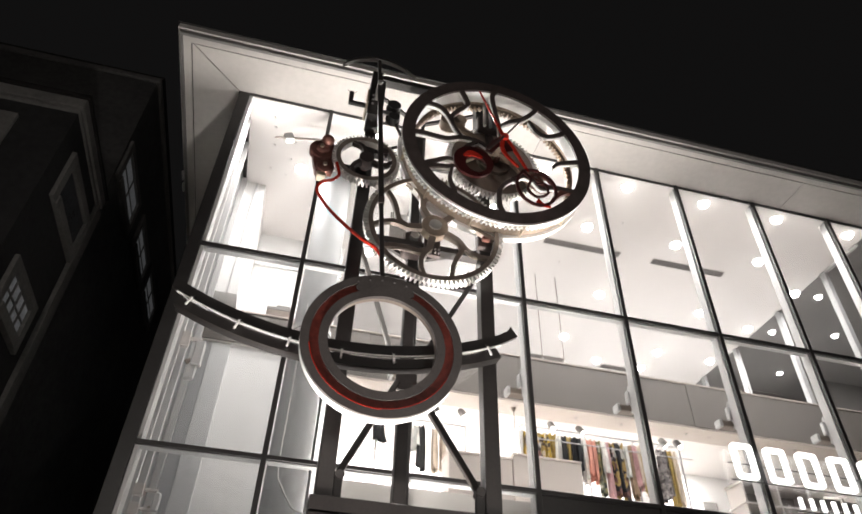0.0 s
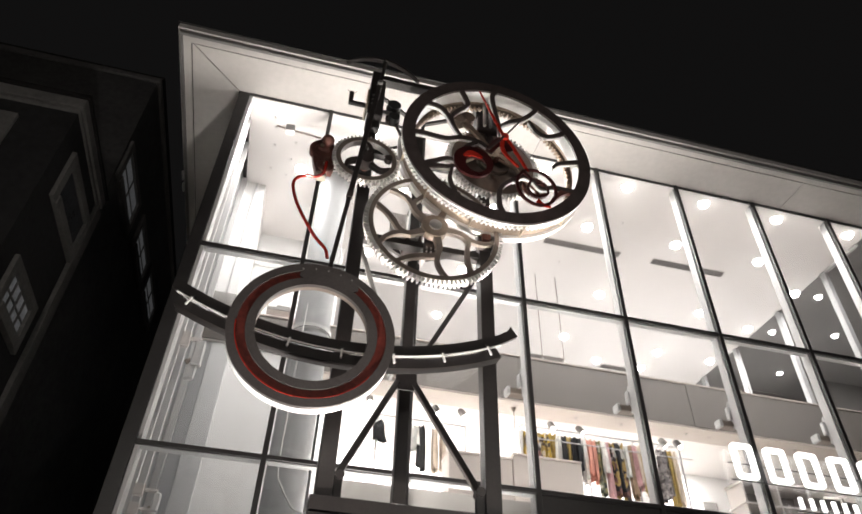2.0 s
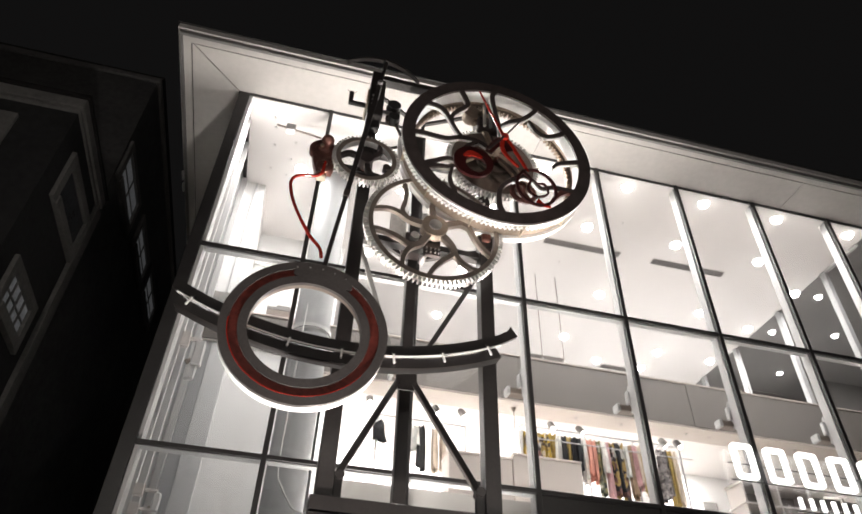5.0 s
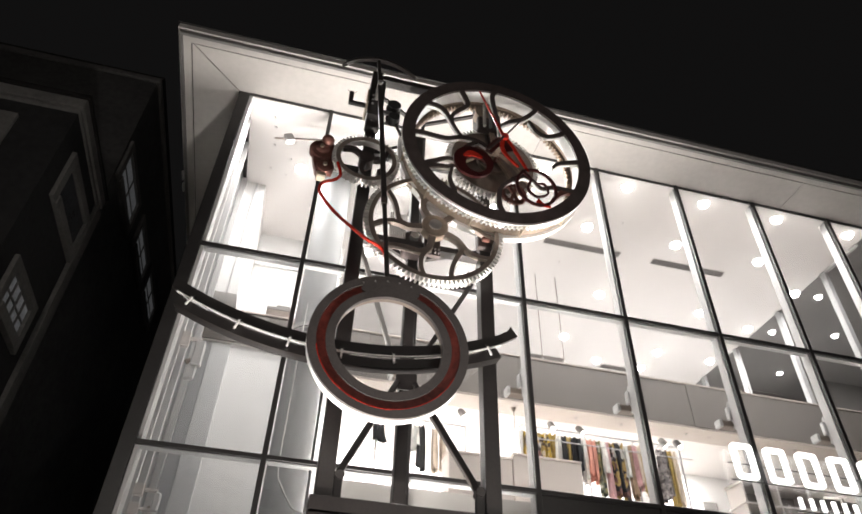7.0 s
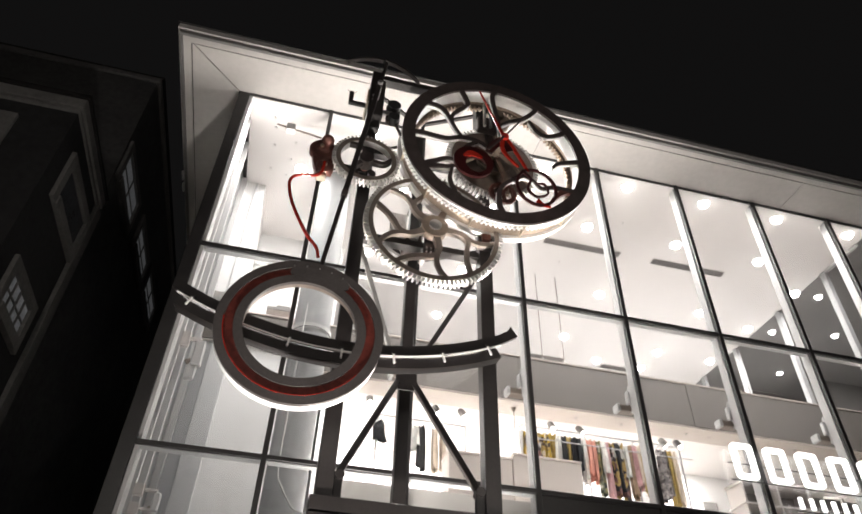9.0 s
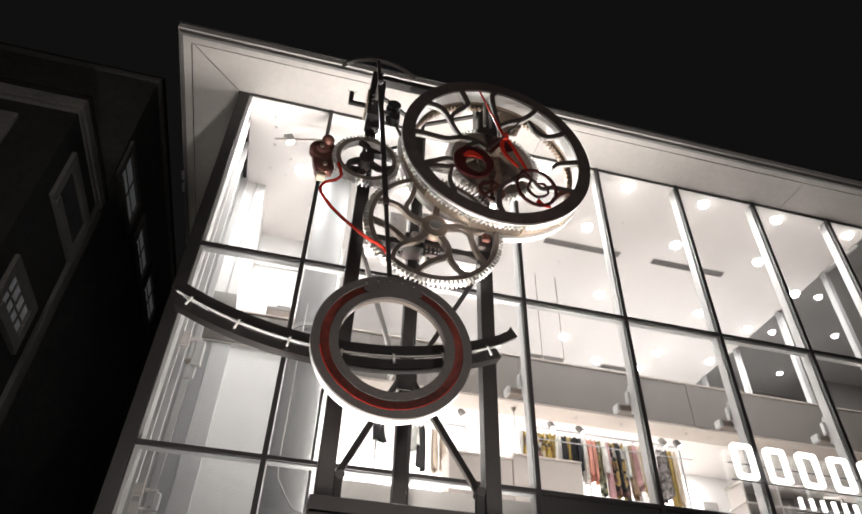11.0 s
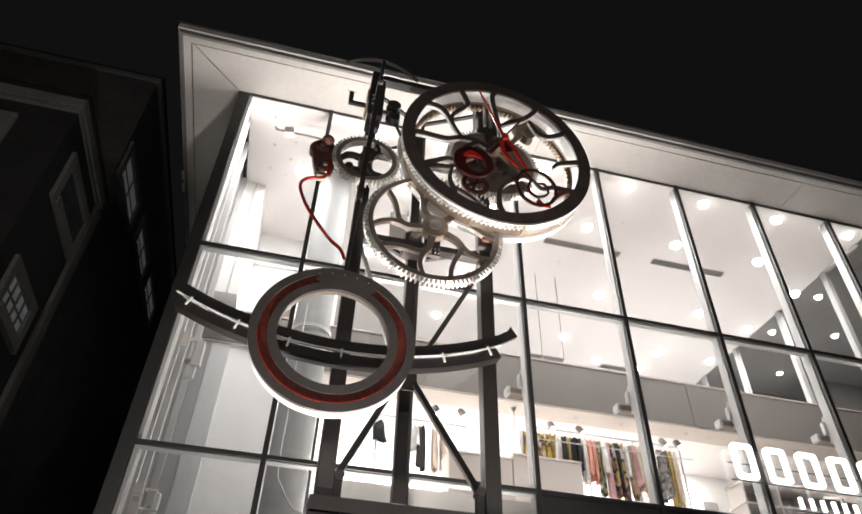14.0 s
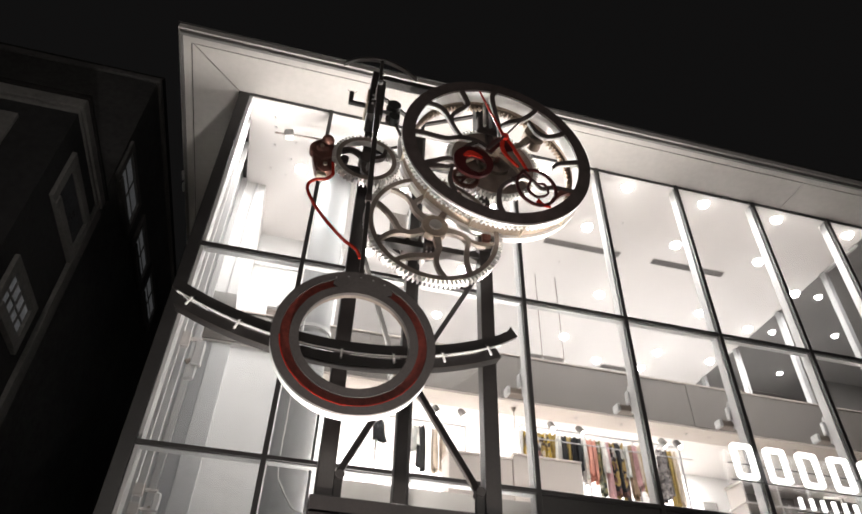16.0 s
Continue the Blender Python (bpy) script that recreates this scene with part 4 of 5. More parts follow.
def pendulum():
    p = thing("pendulum", PIVOT, "giant pendulum with a dark ring bob and red inlay", "pendulum")
    c = -3.66
    # ring bob: two flat lands with a recessed red groove between them, white rim behind
    part("outer_land", ring(0.717, 0.640, -0.02, 0.02, 144, cz=c), "disc_face", p)
    part("inner_land", ring(0.560, 0.482, -0.02, 0.02, 144, cz=c), "disc_face", p)
    part("upper_land", arc_band(0.6398, 0.5602, 64, 110, -0.02, 0.02, c, 30), "disc_face", p)
    part("groove", ring(0.6398, 0.5602, -0.004, 0.0195, 144, cz=c), "groove_red", p, "dull red lacquered groove")
    for a in (64, 110):
        x, z = 0.60 * math.cos(radians(a)), c + 0.60 * math.sin(radians(a))
        part("groove_end", rod((x, -0.0198, z), (x, 0.018, z), 0.0395, 24), "disc_face", p)
    # brighter red arcs paint the light caught on the groove's lower edge
    part("groove_glint", arc_band(0.646, 0.637, 186, 268, -0.0245, -0.0205, c, 60), "red", p, "painted red glint along the groove edge")
    part("groove_glint", arc_band(0.640, 0.634, 266, 330, -0.0225, -0.0045, c, 60), "red", p, "painted red glint along the groove edge")
    part("bob_rim", ring(0.715, 0.66, 0.0205, 0.105, 144, cz=c), "white_rim", p, "white painted rim")
    part("bob_inner_rim", ring(0.52, 0.484, 0.0205, 0.07, 144, cz=c), "gear_metal", p, "brownish metal inner rim")
    part("rod", bar((0, 0, 0.02), (0, 0, -1.95), 0.056, 0.038), "black_paint", p)
    part("lower_rod", bar((0, 0, -1.951), (0, 0, c + 0.70), 0.044, 0.032), "black_paint", p)
    part("joint_sleeve", bar((0, 0, -1.90), (0, 0, -2.00), 0.066, 0.048), "dark_steel", p)
    part("rod_head", bar((0, 0, 0.021), (0, 0, 0.49), 0.042, 0.04), "black_paint", p)
    part("pivot_shaft", rod((0, -0.05, 0), (0, 0.62, 0), 0.03, 16), "steel", p)
    part("anchor", ribbon([(-0.46, 0.25), (-0.27, 0.42), (0, 0.497), (0.26, 0.42), (0.46, 0.25)], 0.008, 0.008, -0.03, 0.02, mid=0.035), "black_paint", p, "thin curved anchor bow")
    for a in (70, 80, 90, 100, 110):
        x, z = 0.66 * math.cos(radians(a)), c + 0.66 * math.sin(radians(a))
        part("screw", rod((x, -0.024, z), (x, -0.0195, z), 0.008, 8), "steel", p)
    return p


def spoke_set(w, spokes, w0, w1, y0, y1, mat, name="spoke", mid=None):
    for s in spokes:
        part(name, ribbon(s, w0, w1, y0, y1, mid=mid), mat, w)


def dial_wheel():
    m = pose(1.957, -2.0, 7.83) @ Matrix.Rotation(radians(2.0), 4, "X")
    w = thing("dial_wheel", m, "great openwork clock wheel with a dark front ring and pale rim", "clock wheel")
    part("front_ring", ring(1.19, 1.035, -0.02, 0.012, 160), "dark_steel", w)
    part("front_rim", ring(1.186, 1.06, 0.0125, 0.034, 160), "white_rim", w, "pale bright rim")
    part("band", ring(1.150, 1.06, 0.0345, 0.2495, 160), "bronze", w, "tan bronze band")
    part("toothed_band", gear_ring(1.180, 1.151, 1.1505, 132, 0.085, 0.125), "white_rim", w, "row of pale teeth")
    for k in range(12):
        a = radians(15 + 30 * k)
        part("joint_clip", bar((1.152 * math.cos(a), 0.14, 1.152 * math.sin(a)), (1.186 * math.cos(a), 0.14, 1.186 * math.sin(a)), 0.012, 0.20, 0.002), "brass", w)
    part("back_rim", ring(1.19, 1.075, 0.25, 0.33, 160), "white_rim", w, "pale bright back rim")
    part("liner", ring(1.0595, 1.045, 0.02, 0.19, 160), "white_rim", w, "pale bright inner lining")
    part("inner_teeth", inner_gear_ring(1.0745, 1.045, 1.005, 110, 0.255, 0.32), "bronze", w, "bronze inner tooth ring")
    S = [[(-1.10, -0.028), (-0.90, -0.022), (-0.664, -0.035), (-0.46, 0.048), (-0.252, 0.034), (-0.12, -0.05)],
         [(-0.925, 0.548), (-0.747, 0.514), (-0.639, 0.393), (-0.552, 0.198), (-0.46, 0.048)],
         [(-0.503, 0.98), (-0.421, 0.808), (-0.392, 0.666), (-0.52, 0.506), (-0.589, 0.389), (-0.573, 0.231)],
         [(0.009, 1.08), (-0.057, 0.957), (-0.033, 0.701), (0.018, 0.422), (0.038, 0.10)],
         [(0.560, 0.96), (0.504, 0.826), (0.342, 0.632), (0.175, 0.535), (0.030, 0.41)],
         [(0.93, 0.58), (0.818, 0.479), (0.647, 0.405), (0.525, 0.459), (0.431, 0.619)],
         [(1.10, 0.062), (0.921, 0.007), (0.77, -0.057), (0.691, -0.147)],
         [(0.96, -0.489), (0.837, -0.486), (0.662, -0.488), (0.52, -0.545), (0.423, -0.446)],
         [(0.042, -1.08), (-0.009, -0.955), (-0.01, -0.742), (0.055, -0.602), (0.16, -0.501)],
         [(-0.925, -0.542), (-0.786, -0.456), (-0.643, -0.369), (-0.511, -0.366)],
         [(-0.542, -0.92), (-0.55, -0.846), (-0.598, -0.687), (-0.575, -0.503)],
         [(-0.93, -0.56), (-0.78, -0.53), (-0.62, -0.50), (-0.52, -0.45)],
         [(0.16, -0.501), (0.30, -0.40), (0.423, -0.446)],
         [(-0.511, -0.366), (-0.40, -0.10), (-0.252, 0.034)]]
    for s in S:
        sp = part("spoke", ribbon(s, 0.072, 0.034, -0.018, 0.004), "dark_steel", w)
        # white layer behind each spoke paints its underside as lit
        part("spoke_lit_edge", ribbon(s, 0.064, 0.028, 0.0045, 0.045), "white_rim", sp, "pale layer for the lit spoke edge")
    part("arm_tip", ribbon([(0.98, -0.52), (0.84, -0.50), (0.70, -0.62), (0.60, -0.78)], 0.10, 0.03, -0.016, 0.03), "copper", w, "reddish leaf-shaped arm")
    part("hub", rod((0.0, -0.06, 0.0), (0.0, 0.9, 0.0), 0.05, 20), "bronze", w, smooth=True)
    part("bridge", ribbon([(-0.55, -0.37), (-0.25, -0.12), (0.02, 0.0), (0.25, -0.18), (0.42, -0.44)], 0.09, 0.09, 0.04, 0.09), "bronze", w)
    part("bridge", ribbon([(0.02, 0.0), (-0.02, 0.30), (-0.05, 0.62), (-0.04, 1.07)], 0.12, 0.05, 0.20, 0.25), "dark_steel", w)
    part("cock", boxed((-0.22, 0.10, 0.42), (0.06, 0.20, 0.66), 0.02), "dark_steel", w)
    for x in (-0.14, -0.06):
        part("spring", rod((x, 0.08, 0.45), (x, 0.08, 0.85), 0.022, 10), "steel", w)
    return w


def clock_pointers():
    m = pose(1.957, -2.0, 7.83) @ Matrix.Rotation(radians(2.0), 4, "X") @ pose(0.043, -0.085, 0.086)
    h = thing("clock_hand", m, "long red openwork clock hand pointing down", "clock hand", "red clock pointers")
    part("tail", ribbon([(-0.303, 0.778), (-0.147, 0.379), (0, 0)], 0.012, 0.045, -0.03, -0.01), "red", h)
    part("arm", ribbon([(0.01, 0.02), (0.11, -0.16), (0.20, -0.34), (0.27, -0.50)], 0.05, 0.035, -0.03, -0.01), "red", h)
    part("arm", ribbon([(-0.02, -0.02), (-0.03, -0.20), (0.05, -0.34), (0.16, -0.46)], 0.06, 0.03, -0.03, -0.01), "red", h)
    part("web", ribbon([(0.0, -0.02), (0.03, -0.12), (0.08, -0.22)], 0.03, 0.15, -0.027, -0.012), "dark_red", h)
    bm = slab_ring(circle(0.255, 56, 0.367, -0.73, rz=0.29), circle(0.222, 56, 0.367, -0.73, rz=0.256), -0.03, -0.005)
    part("open_ring", bm, "dark_red", h)
    part("scroll", ribbon([(0.20, -0.50), (0.30, -0.62), (0.26, -0.78), (0.36, -0.88), (0.50, -0.80), (0.47, -0.66), (0.36, -0.68)], 0.032, 0.022, -0.03, -0.008), "dark_red", h)
    part("tip", ribbon([(0.36, -0.94), (0.44, -0.99), (0.52, -1.0)], 0.06, 0.012, -0.03, -0.01), "red", h)
    part("boss", rod((0, -0.06, 0), (0, 0.13, 0), 0.05, 20), "red", h, smooth=True)
    h2 = thing("clock_hand", m @ pose(0, 0.035, 0), "short dark red clock hand with a round open head", "clock hand", "red clock pointers")
    part("arm", ribbon([(0, 0), (-0.10, -0.10), (-0.19, -0.26)], 0.13, 0.09, -0.02, 0.005), "dark_red", h2)
    bm = slab_ring(circle(0.24, 56, -0.375, -0.475), circle(0.125, 56, -0.345, -0.515), -0.02, 0.02)
    part("round_head", bm, "dark_red", h2)
    part("crescent", ribbon([(-0.50, -0.42), (-0.40, -0.36), (-0.27, -0.40)], 0.02, 0.02, -0.03, -0.021, mid=0.09), "red", h2)
    part("boss", rod((0, -0.022, 0), (0, 0.10, 0), 0.07, 20), "copper", h2, smooth=True)
    h3 = thing("clock_hand", m @ pose(0, -0.045, 0), "slim black clock hand", "clock hand")
    part("needle", ribbon([(0.295, 0.471), (0, 0), (-0.225, -0.31)], 0.016, 0.03, -0.02, -0.008), "dark_steel", h3)
    part("cap", rod((0, -0.03, 0), (0, 0.05, 0), 0.03, 16), "red", h3, smooth=True)


CENTRE = (1.975, -1.72, 7.85)


def centre_gear():
    g = thing("centre_gear", CENTRE, "bronze toothed centre gear behind the clock wheel", "gear", "clock gears")
    part("rim", gear_ring(0.60, 0.555, 0.535, 72, -0.03, 0.05), "lit_teeth", g)
    part("disc", ring(0.534, 0.10, -0.025, 0.045, 96), "gear_metal", g)
    spoke_set(g, [[(0.0, 0.0), (0.2 * math.cos(a) - 0.06 * math.sin(a), 0.2 * math.sin(a) + 0.06 * math.cos(a)), (0.39 * math.cos(a), 0.39 * math.sin(a))]
                  for a in [0.3 + k * 2 * math.pi / 5 for k in range(5)]], 0.09, 0.07, -0.02, 0.04, "bronze")
    part("hub", rod((0, -0.08, 0), (0, 0.14, 0), 0.22, 36), "gear_metal", g, smooth=True)
    return g


def carriage():
    """The slow seconds carriage: a weighted bar, one turn a minute."""
    c = thing("seconds_carriage", (CENTRE[0], -1.86, CENTRE[2]), "slowly turning bronze carriage with weights and a small copper wheel", "carriage")
    part("bar", ribbon([(-0.55, 0.44), (-0.3, 0.27), (0, 0), (0.34, -0.13), (0.58, -0.32)], 0.10, 0.10, -0.02, 0.02, mid=0.05), "bronze", c)
    for x, z, r in ((-0.60, 0.45, 0.115), (-0.47, 0.50, 0.085)):
        part("weight", rod((x, -0.05, z), (x, 0.08, z), r, 28), "bronze", c, smooth=True)
    part("small_wheel", shifted(gear_ring(0.17, 0.15, 0.115, 30, -0.03, 0.01), 0.56, -0.34), "copper", c)
    part("small_wheel_arm", ribbon([(0.42, -0.28), (0.56, -0.34), (0.70, -0.40)], 0.035, 0.035, -0.03, 0.0), "copper", c)
    part("small_wheel_arm", ribbon([(0.50, -0.20), (0.56, -0.34), (0.62, -0.48)], 0.035, 0.035, -0.028, 0.002), "copper", c)
    part("hub", rod((0, -0.04, 0), (0, 0.1, 0), 0.07, 24), "copper", c, smooth=True)
    return c


def shifted(bm, x, z):
    bmesh.ops.translate(bm, verts=bm.verts, vec=(x, 0, z))
    return bm


GEAR2 = (1.262, -1.70, 6.60)
GEAR1 = (0.410, -1.80, 7.355)


def lower_gear():
    g = thing("great_gear", GEAR2, "large pale steel gear with five forked spokes and fine teeth", "gear", "clock gears")
    part("rim", gear_ring(0.795, 0.745, 0.69, 96, -0.03, 0.05), "lit_teeth", g)
    part("rim_front", ring(0.742, 0.692, -0.042, -0.0305, 96), "gear_metal", g)
    # five stems, each forking into a curled arm and a straighter one; the first points down
    for k in range(5):
        def polar(pairs):
            return [(r * math.cos(radians(-88 + 72 * k + d)), r * math.sin(radians(-88 + 72 * k + d))) for r, d in pairs]
        stem = part("spoke", ribbon(polar(((0.08, 0), (0.20, 6), (0.30, 5), (0.385, 0))), 0.085, 0.06, -0.03, 0.03), "gear_metal", g)
        part("fork_arm", ribbon(polar(((0.35, 1), (0.41, -8), (0.46, -24), (0.56, -36), (0.70, -42))), 0.055, 0.05, -0.028, 0.028), "gear_metal", stem)
        part("fork_arm", ribbon(polar(((0.36, 1), (0.48, -2), (0.60, 1), (0.70, 6))), 0.055, 0.045, -0.026, 0.026), "gear_metal", stem)
    part("hub", rod((0, -0.05, 0), (0, 0.06, 0), 0.15, 36), "bronze", g, smooth=True)
    part("hub_cap", rod((0, -0.075, 0), (0, -0.0505, 0), 0.07, 28), "steel", g, smooth=True)
    part("shaft", rod((0, 0.061, 0), (0, 0.62, 0), 0.04, 16), "steel", g)
    return g


def upper_gear():
    g = thing("escape_gear", GEAR1, "dark toothed gear with three curved spokes", "gear", "clock gears")
    part("rim", gear_ring(0.392, 0.350, 0.295, 50, -0.03, 0.05), "lit_teeth", g)
    part("rim_front", ring(0.348, 0.297, -0.04, -0.0305, 72), "gear_metal", g)
    for k in range(3):
        a = radians(200 + 120 * k)
        pts = [(r * math.cos(a) + off * math.sin(a), r * math.sin(a) - off * math.cos(a)) for r, off in ((0.02, 0), (0.13, 0.05), (0.22, 0.05), (0.30, -0.02))]
        part("spoke", ribbon(pts, 0.06, 0.04, -0.035, 0.03), "dark_steel", g)
    part("hub", rod((0, -0.06, 0), (0, 0.08, 0), 0.085, 28), "dark_steel", g, smooth=True)
    part("shaft", rod((0, 0.081, 0), (0, 0.24, 0), 0.03, 12), "steel", g)
    part("collar", rod((0, 0.0801, 0), (0, 0.13, 0), 0.05, 16), "copper", g)
    part("counter_bolt", rod((0.26, -0.055, -0.01), (0.26, 0.02, -0.01), 0.045, 18), "dark_steel", g, smooth=True)
    return g


LEVER = (-0.05, -1.86, 7.485)


def lever():
    l = thing("escapement_lever", LEVER, "pivoting lever with a brass counterweight and a curved red crutch arm", "lever")
    part("weight_arm", rod((0, 0, 0), (-0.59, 0, 0.105), 0.011, 10), "bracket_tan", l)
    part("counterweight", boxed((-0.485, -0.04, 0.02), (-0.385, 0.04, 0.135), 0.012), "white_rim", l, "pale cream block")
    part("crutch", tube([(0, 0, -0.36), (-0.01, 0, -0.46), (-0.03, 0, -0.55), (-0.11, 0, -0.61), (-0.23, 0, -0.625), (-0.315, 0, -0.70), (-0.32, 0, -0.842),
                         (-0.24, 0, -1.103), (-0.067, 0, -1.44), (0.053, 0, -1.594), (0.086, 0, -1.715)], 0.018, 10), "red", l, "curved red lacquered arm", smooth=True)
    part("pivot_ball", ball((0, 0, 0), 0.072, 0.07), "copper", l, smooth=True)
    return l


def ball(at, r, depth):
    """A rounded knob, flattened along y."""
    bm = bmesh.new()
    bmesh.ops.create_uvsphere(bm, u_segments=24, v_segments=14, radius=r)
    for v in bm.verts:
        v.co = Vector((v.co.x, v.co.y * depth / r, v.co.z)) + Vector(at)
    return bm


def lathe(profile, cx, cz, n=32):
    """A turned part about an axis along y: (radius, y) from one end to the other."""
    bm = bmesh.new()
    rows = []
    for r, y in profile:
        if r == 0:
            rows.append([bm.verts.new((cx, y, cz))])
        else:
            rows.append([bm.verts.new((cx + r * math.cos(2 * math.pi * k / n), y, cz + r * math.sin(2 * math.pi * k / n))) for k in range(n)])
    for p, q in zip(rows, rows[1:]):
        for k in range(n):
            j = (k + 1) % n
            bm.faces.new([v for v in dict.fromkeys((p[k % len(p)], p[j % len(p)], q[j % len(q)], q[k % len(q)]))])
    return bm


def escapement_frame():
    f = thing("escapement_housing", (-0.055, -1.70, 7.34), "reddish bronze bearing housing bracketed to the tower post", "housing")
    part("drum", lathe([(0.0, -0.13), (0.055, -0.13), (0.075, -0.118), (0.085, -0.10), (0.14, -0.098), (0.158, -0.08), (0.158, -0.02), (0.14, 0.0), (0.0, 0.0)], -0.03, 0.07), "copper", f, smooth=True)
    part("lower_drum", lathe([(0.0, -0.12), (0.05, -0.12), (0.09, -0.105), (0.10, -0.09), (0.10, -0.03), (0.085, -0.01), (0.0, -0.01)], 0.02, -0.21), "copper", f, smooth=True)
    part("set_screw", rod((-0.05, -0.155, 0.06), (-0.05, -0.131, 0.06), 0.022, 12), "brass", f)
    part("set_screw", rod((0.02, -0.14, -0.21), (0.02, -0.1205, -0.21), 0.025, 12), "brass", f)
    part("cheek", ribbon([(-0.10, 0.06), (-0.085, -0.10), (-0.04, -0.26), (0.03, -0.34)], 0.09, 0.06, -0.08, 0.02), "copper", f)
    part("cheek", ribbon([(0.06, 0.05), (0.08, -0.10), (0.07, -0.24)], 0.08, 0.07, -0.07, 0.025), "copper", f)
    part("foot_block", boxed((-0.06, -0.09, -0.36), (0.05, 0.02, -0.29), 0.012), "brass", f)
    part("bracket", boxed((0.03, 0.03, -0.05), (0.50, 0.10, 0.03), 0.006), "black_paint", f)
    part("bracket", boxed((0.40, 0.101, -0.05), (0.50, 0.126, 0.03), 0.004), "black_paint", f)


def head_assembly():
    h = thing("pivot_head", (0.44, -1.58, 8.40), "dark cluster of brackets and rollers round the pendulum pivot", "bracket assembly")
    part("block", boxed((-0.10, -0.30, -0.30), (0.09, -0.001, 0.42), 0.012), "black_paint", h)
    part("cheek", boxed((-0.13, -0.36, -0.16), (-0.102, -0.05, 0.10), 0.008), "brass", h, "pale brass plate")
    part("arm", boxed((-0.34, -0.33, -0.20), (-0.1305, -0.28, -0.15), 0.006), "black_paint", h)
    part("pin", boxed((-0.345, -0.33, -0.149), (-0.29, -0.28, 0.02), 0.006), "black_paint", h)
    for dx in (-0.035, 0.0, 0.035):
        part("screw", rod((-0.318 + dx, -0.305, 0.02), (-0.318 + dx * 1.6, -0.305, 0.06), 0.006, 6), "steel", h)
    part("roller", rod((0.23, -0.27, 0.02), (0.23, -0.16, 0.02), 0.085, 24), "black_plastic", h, smooth=True)
    part("roller", rod((0.24, -0.27, -0.20), (0.24, -0.16, -0.20), 0.07, 24), "black_plastic", h, smooth=True)
    part("roller_arm", boxed((0.0905, -0.22, -0.13), (0.30, -0.14, -0.06), 0.008), "steel", h)
    part("roller_plate", boxed((0.14, -0.20, -0.25), (0.32, -0.17, 0.08), 0.01), "dark_steel", h)
    part("strut", bar((0.27, -0.18, -0.22), (0.42, -0.16, -0.60), 0.035, 0.03), "dark_steel", h)
    part("strut", bar((0.42, -0.16, -0.59), (0.10, -0.02, -0.60), 0.03, 0.03), "dark_steel", h)
    for z in (-0.10, -0.02, 0.06):
        part("bolt", rod((-0.05, -0.318, z), (-0.05, -0.3005, z), 0.014, 8), "steel", h)


def floodlights():
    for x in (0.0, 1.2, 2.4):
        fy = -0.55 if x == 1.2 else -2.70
        f = thing("floodlight", (x, fy, 0.14), "small black ground floodlight aimed up at the clockwork", "floodlight", "ground floodlights")
        part("foot", boxed((-0.10, -0.06, 0), (0.10, 0.06, 0.03), 0.006), "black_paint", f)
        part("case", boxed((-0.14, -0.09, 0.05), (0.14, 0.09, 0.20), 0.02), "black_paint", f)
        part("stirrup", boxed((-0.155, -0.02, 0.0), (-0.141, 0.02, 0.14), 0.003), "black_paint", f)
        part("lens", boxed((-0.12, -0.07, 0.2005), (0.12, 0.07, 0.206)), "lamp_glow", f)
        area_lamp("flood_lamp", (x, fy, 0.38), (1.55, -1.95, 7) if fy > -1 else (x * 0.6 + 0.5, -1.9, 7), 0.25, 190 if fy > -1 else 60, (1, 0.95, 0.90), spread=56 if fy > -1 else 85)


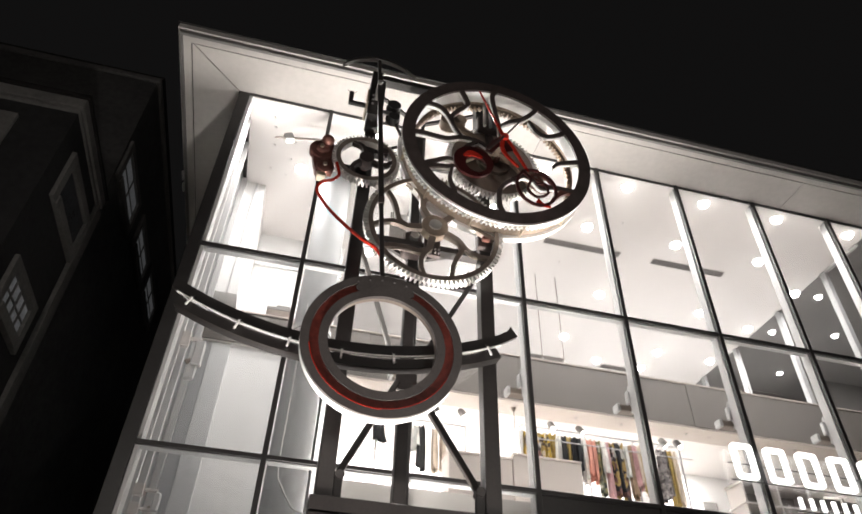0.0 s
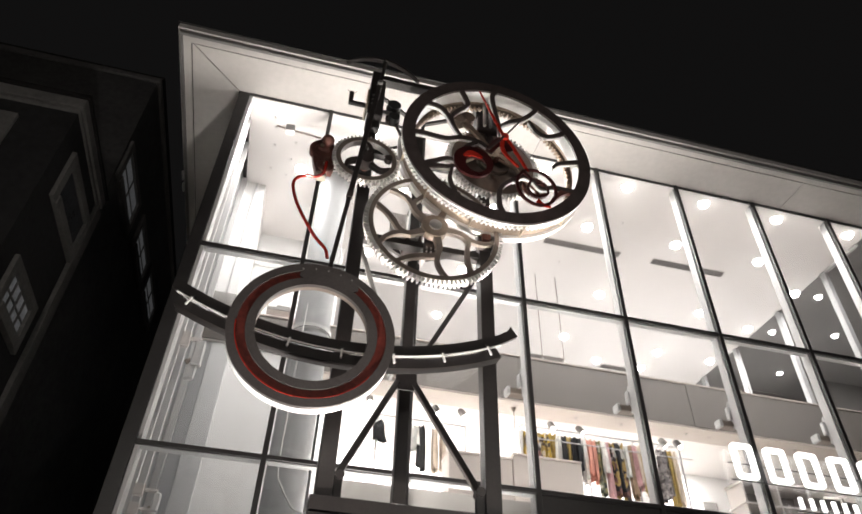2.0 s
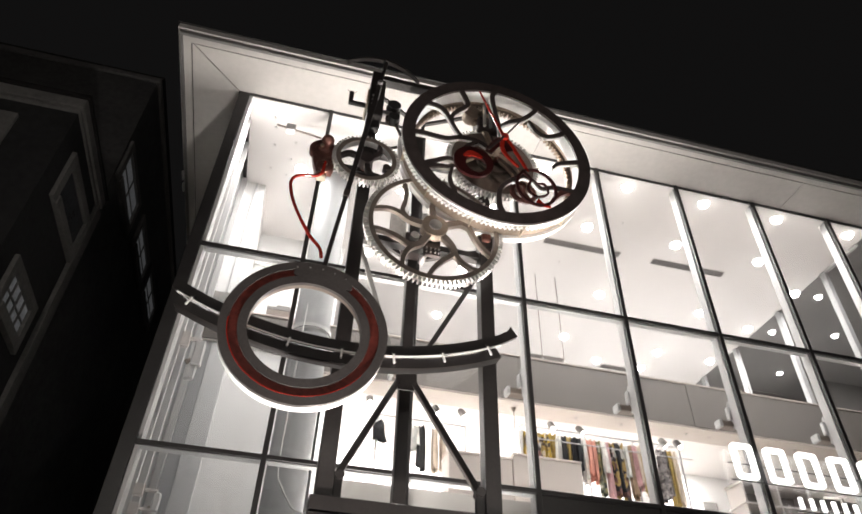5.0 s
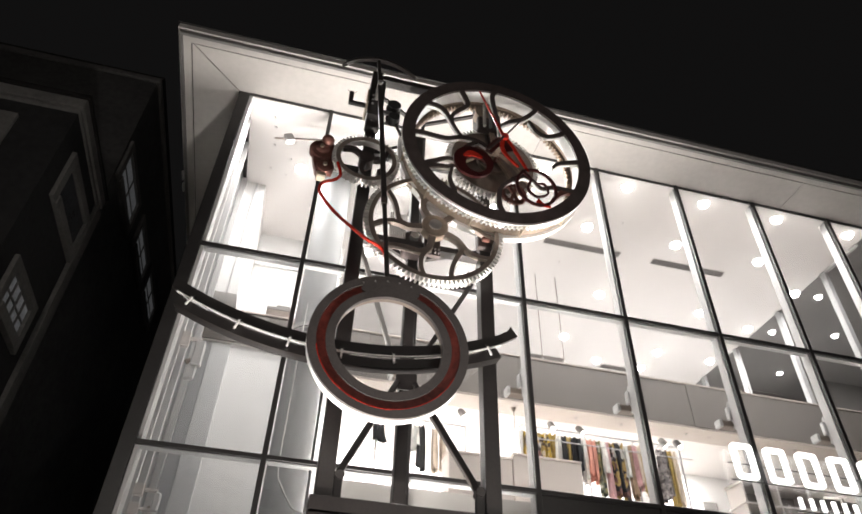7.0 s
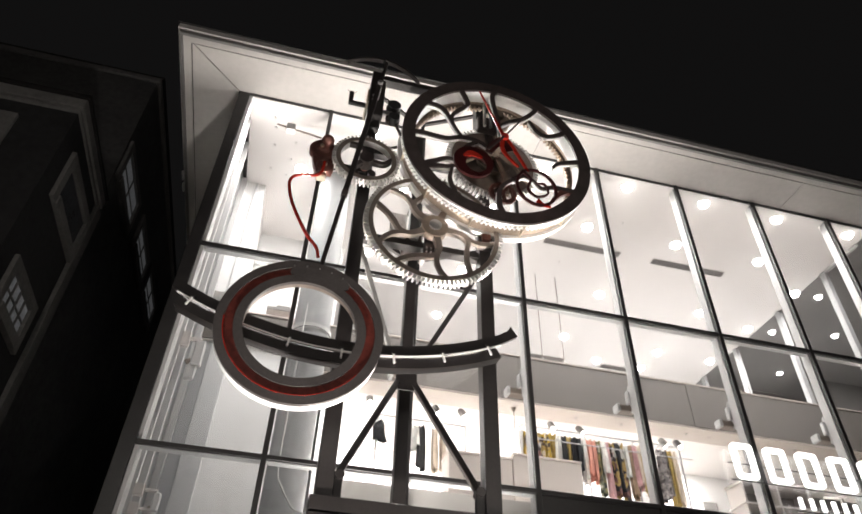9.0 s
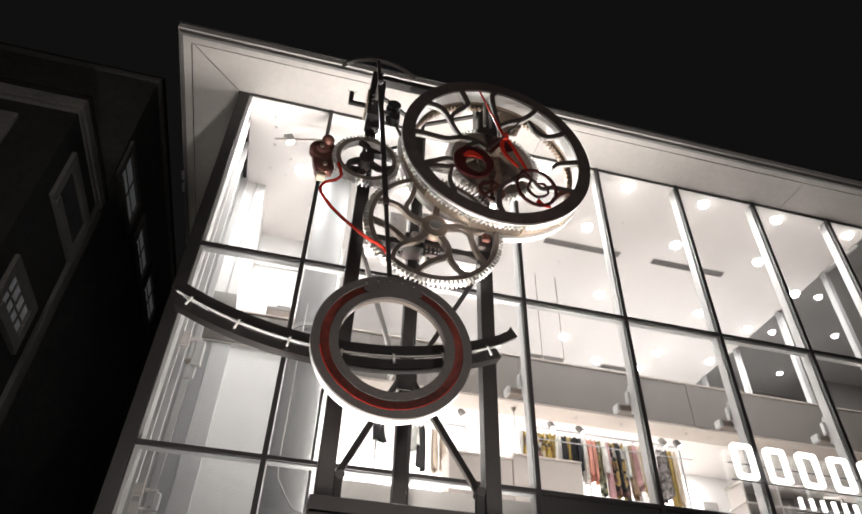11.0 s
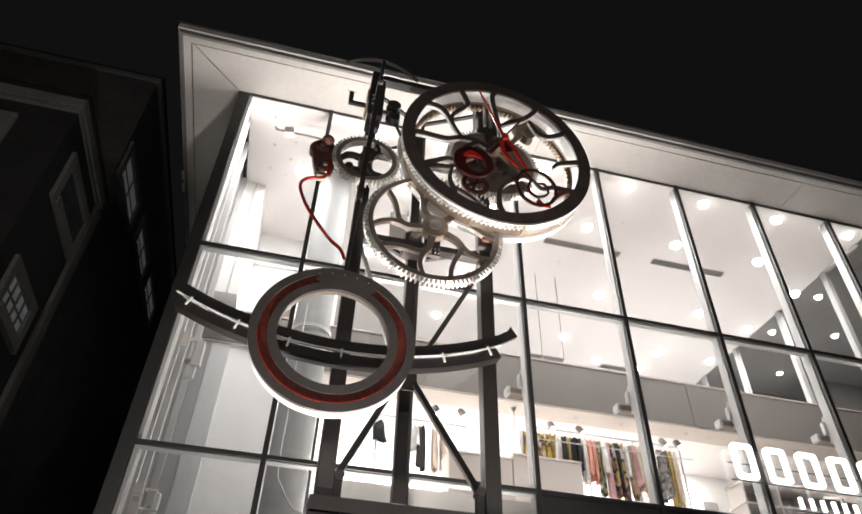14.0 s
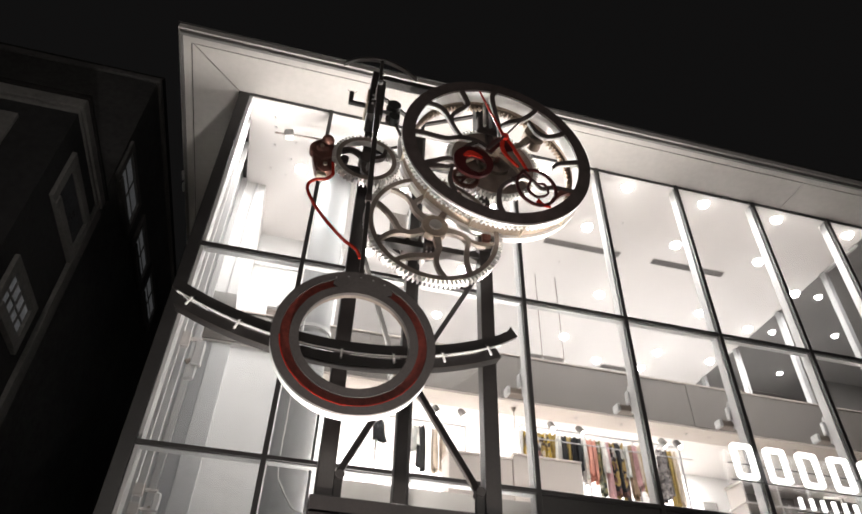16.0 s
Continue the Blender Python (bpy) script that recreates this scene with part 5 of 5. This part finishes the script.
def street_lamps():
    """Old street lamps behind the viewer, over the far pavement."""
    for x in (-4.5, 5.5):
        l = thing("street_lamp", (x, -13, 0), "black street lamp on a tall pole, switched on", "street lamp", "street lamps")
        part("pole", rod((0, 0, 0), (0, 0, 6.2), 0.07, 16, 0.045), "black_paint", l)
        part("arm", tube([(0, 0, 6.1), (0, 0.3, 6.5), (0, 1.0, 6.6)], 0.03, 8), "black_paint", l)
        part("hood", rod((0, 1.0, 6.45), (0, 1.0, 6.6), 0.22, 20, 0.08), "black_paint", l)
        part("lamp", rod((0, 1.0, 6.42), (0, 1.0, 6.448), 0.16, 20), "lamp_glow", l)
        area_lamp("street_glow", (x, -12.0, 6.38), (x * 0.5, -4, 4.5), 0.5, STREET, (1, 0.93, 0.86))
    # pale block out of view, added to throw light back at the tower
    h = thing("unseen_house", (0, -17, 0), "unseen pale house block behind the viewer, added for bounced light", "house")
    part("wall", boxed((-22, -8, 0), (26, 0, 11)), "plaster", h)
    part("roof", boxed((-22.4, -8.4, 11.0), (26.4, 0.5, 11.5), 0.05), "old_roof", h)
    for k in range(15):
        for z in (1.2, 4.4, 7.6):
            part("window", boxed((-20.6 + 3 * k, 0.003, z), (-19.2 + 3 * k, 0.05, z + 1.8), 0.01), "old_pane", h)


def motions():
    T, A, T0 = 3.90, 6.9, 3.43
    ts = [i * 0.2 for i in range(81)]
    rows, lev, g1, g2, car, cg = [], [], [], [], [], []
    for t in ts:
        a = A * math.cos(2 * math.pi * (t - T0) / T) - 0.2
        rows.append((t, pose(*PIVOT, 0, -a, 0)))
        lev.append((t, pose(*LEVER, 0, -1.91 * (a + 6.9), 0)))
        g2.append((t, pose(*GEAR2, 0, -10.2 * (t - 1.5), 0)))
        g1.append((t, pose(*GEAR1, 0, 12.5 * (t - 3.4), 0)))
        car.append((t, pose(CENTRE[0], -1.86, CENTRE[2], 0, 6.0 * t, 0)))
        cg.append((t, pose(*CENTRE, 0, 0.5 * t, 0)))
    walk(PEND, rows)
    walk(LEV, lev)
    walk(G2, g2)
    walk(G1, g1)
    walk(CAR, car)
    walk(CG, cg)


build_ground()
build_shell()
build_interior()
build_shop()
build_houses()
build_tower()
build_arc()
head_assembly()
escapement_frame()
PEND = pendulum()
dial_wheel()
clock_pointers()
CG = centre_gear()
CAR = carriage()
G2 = lower_gear()
G1 = upper_gear()
LEV = lever()
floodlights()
street_lamps()
motions()
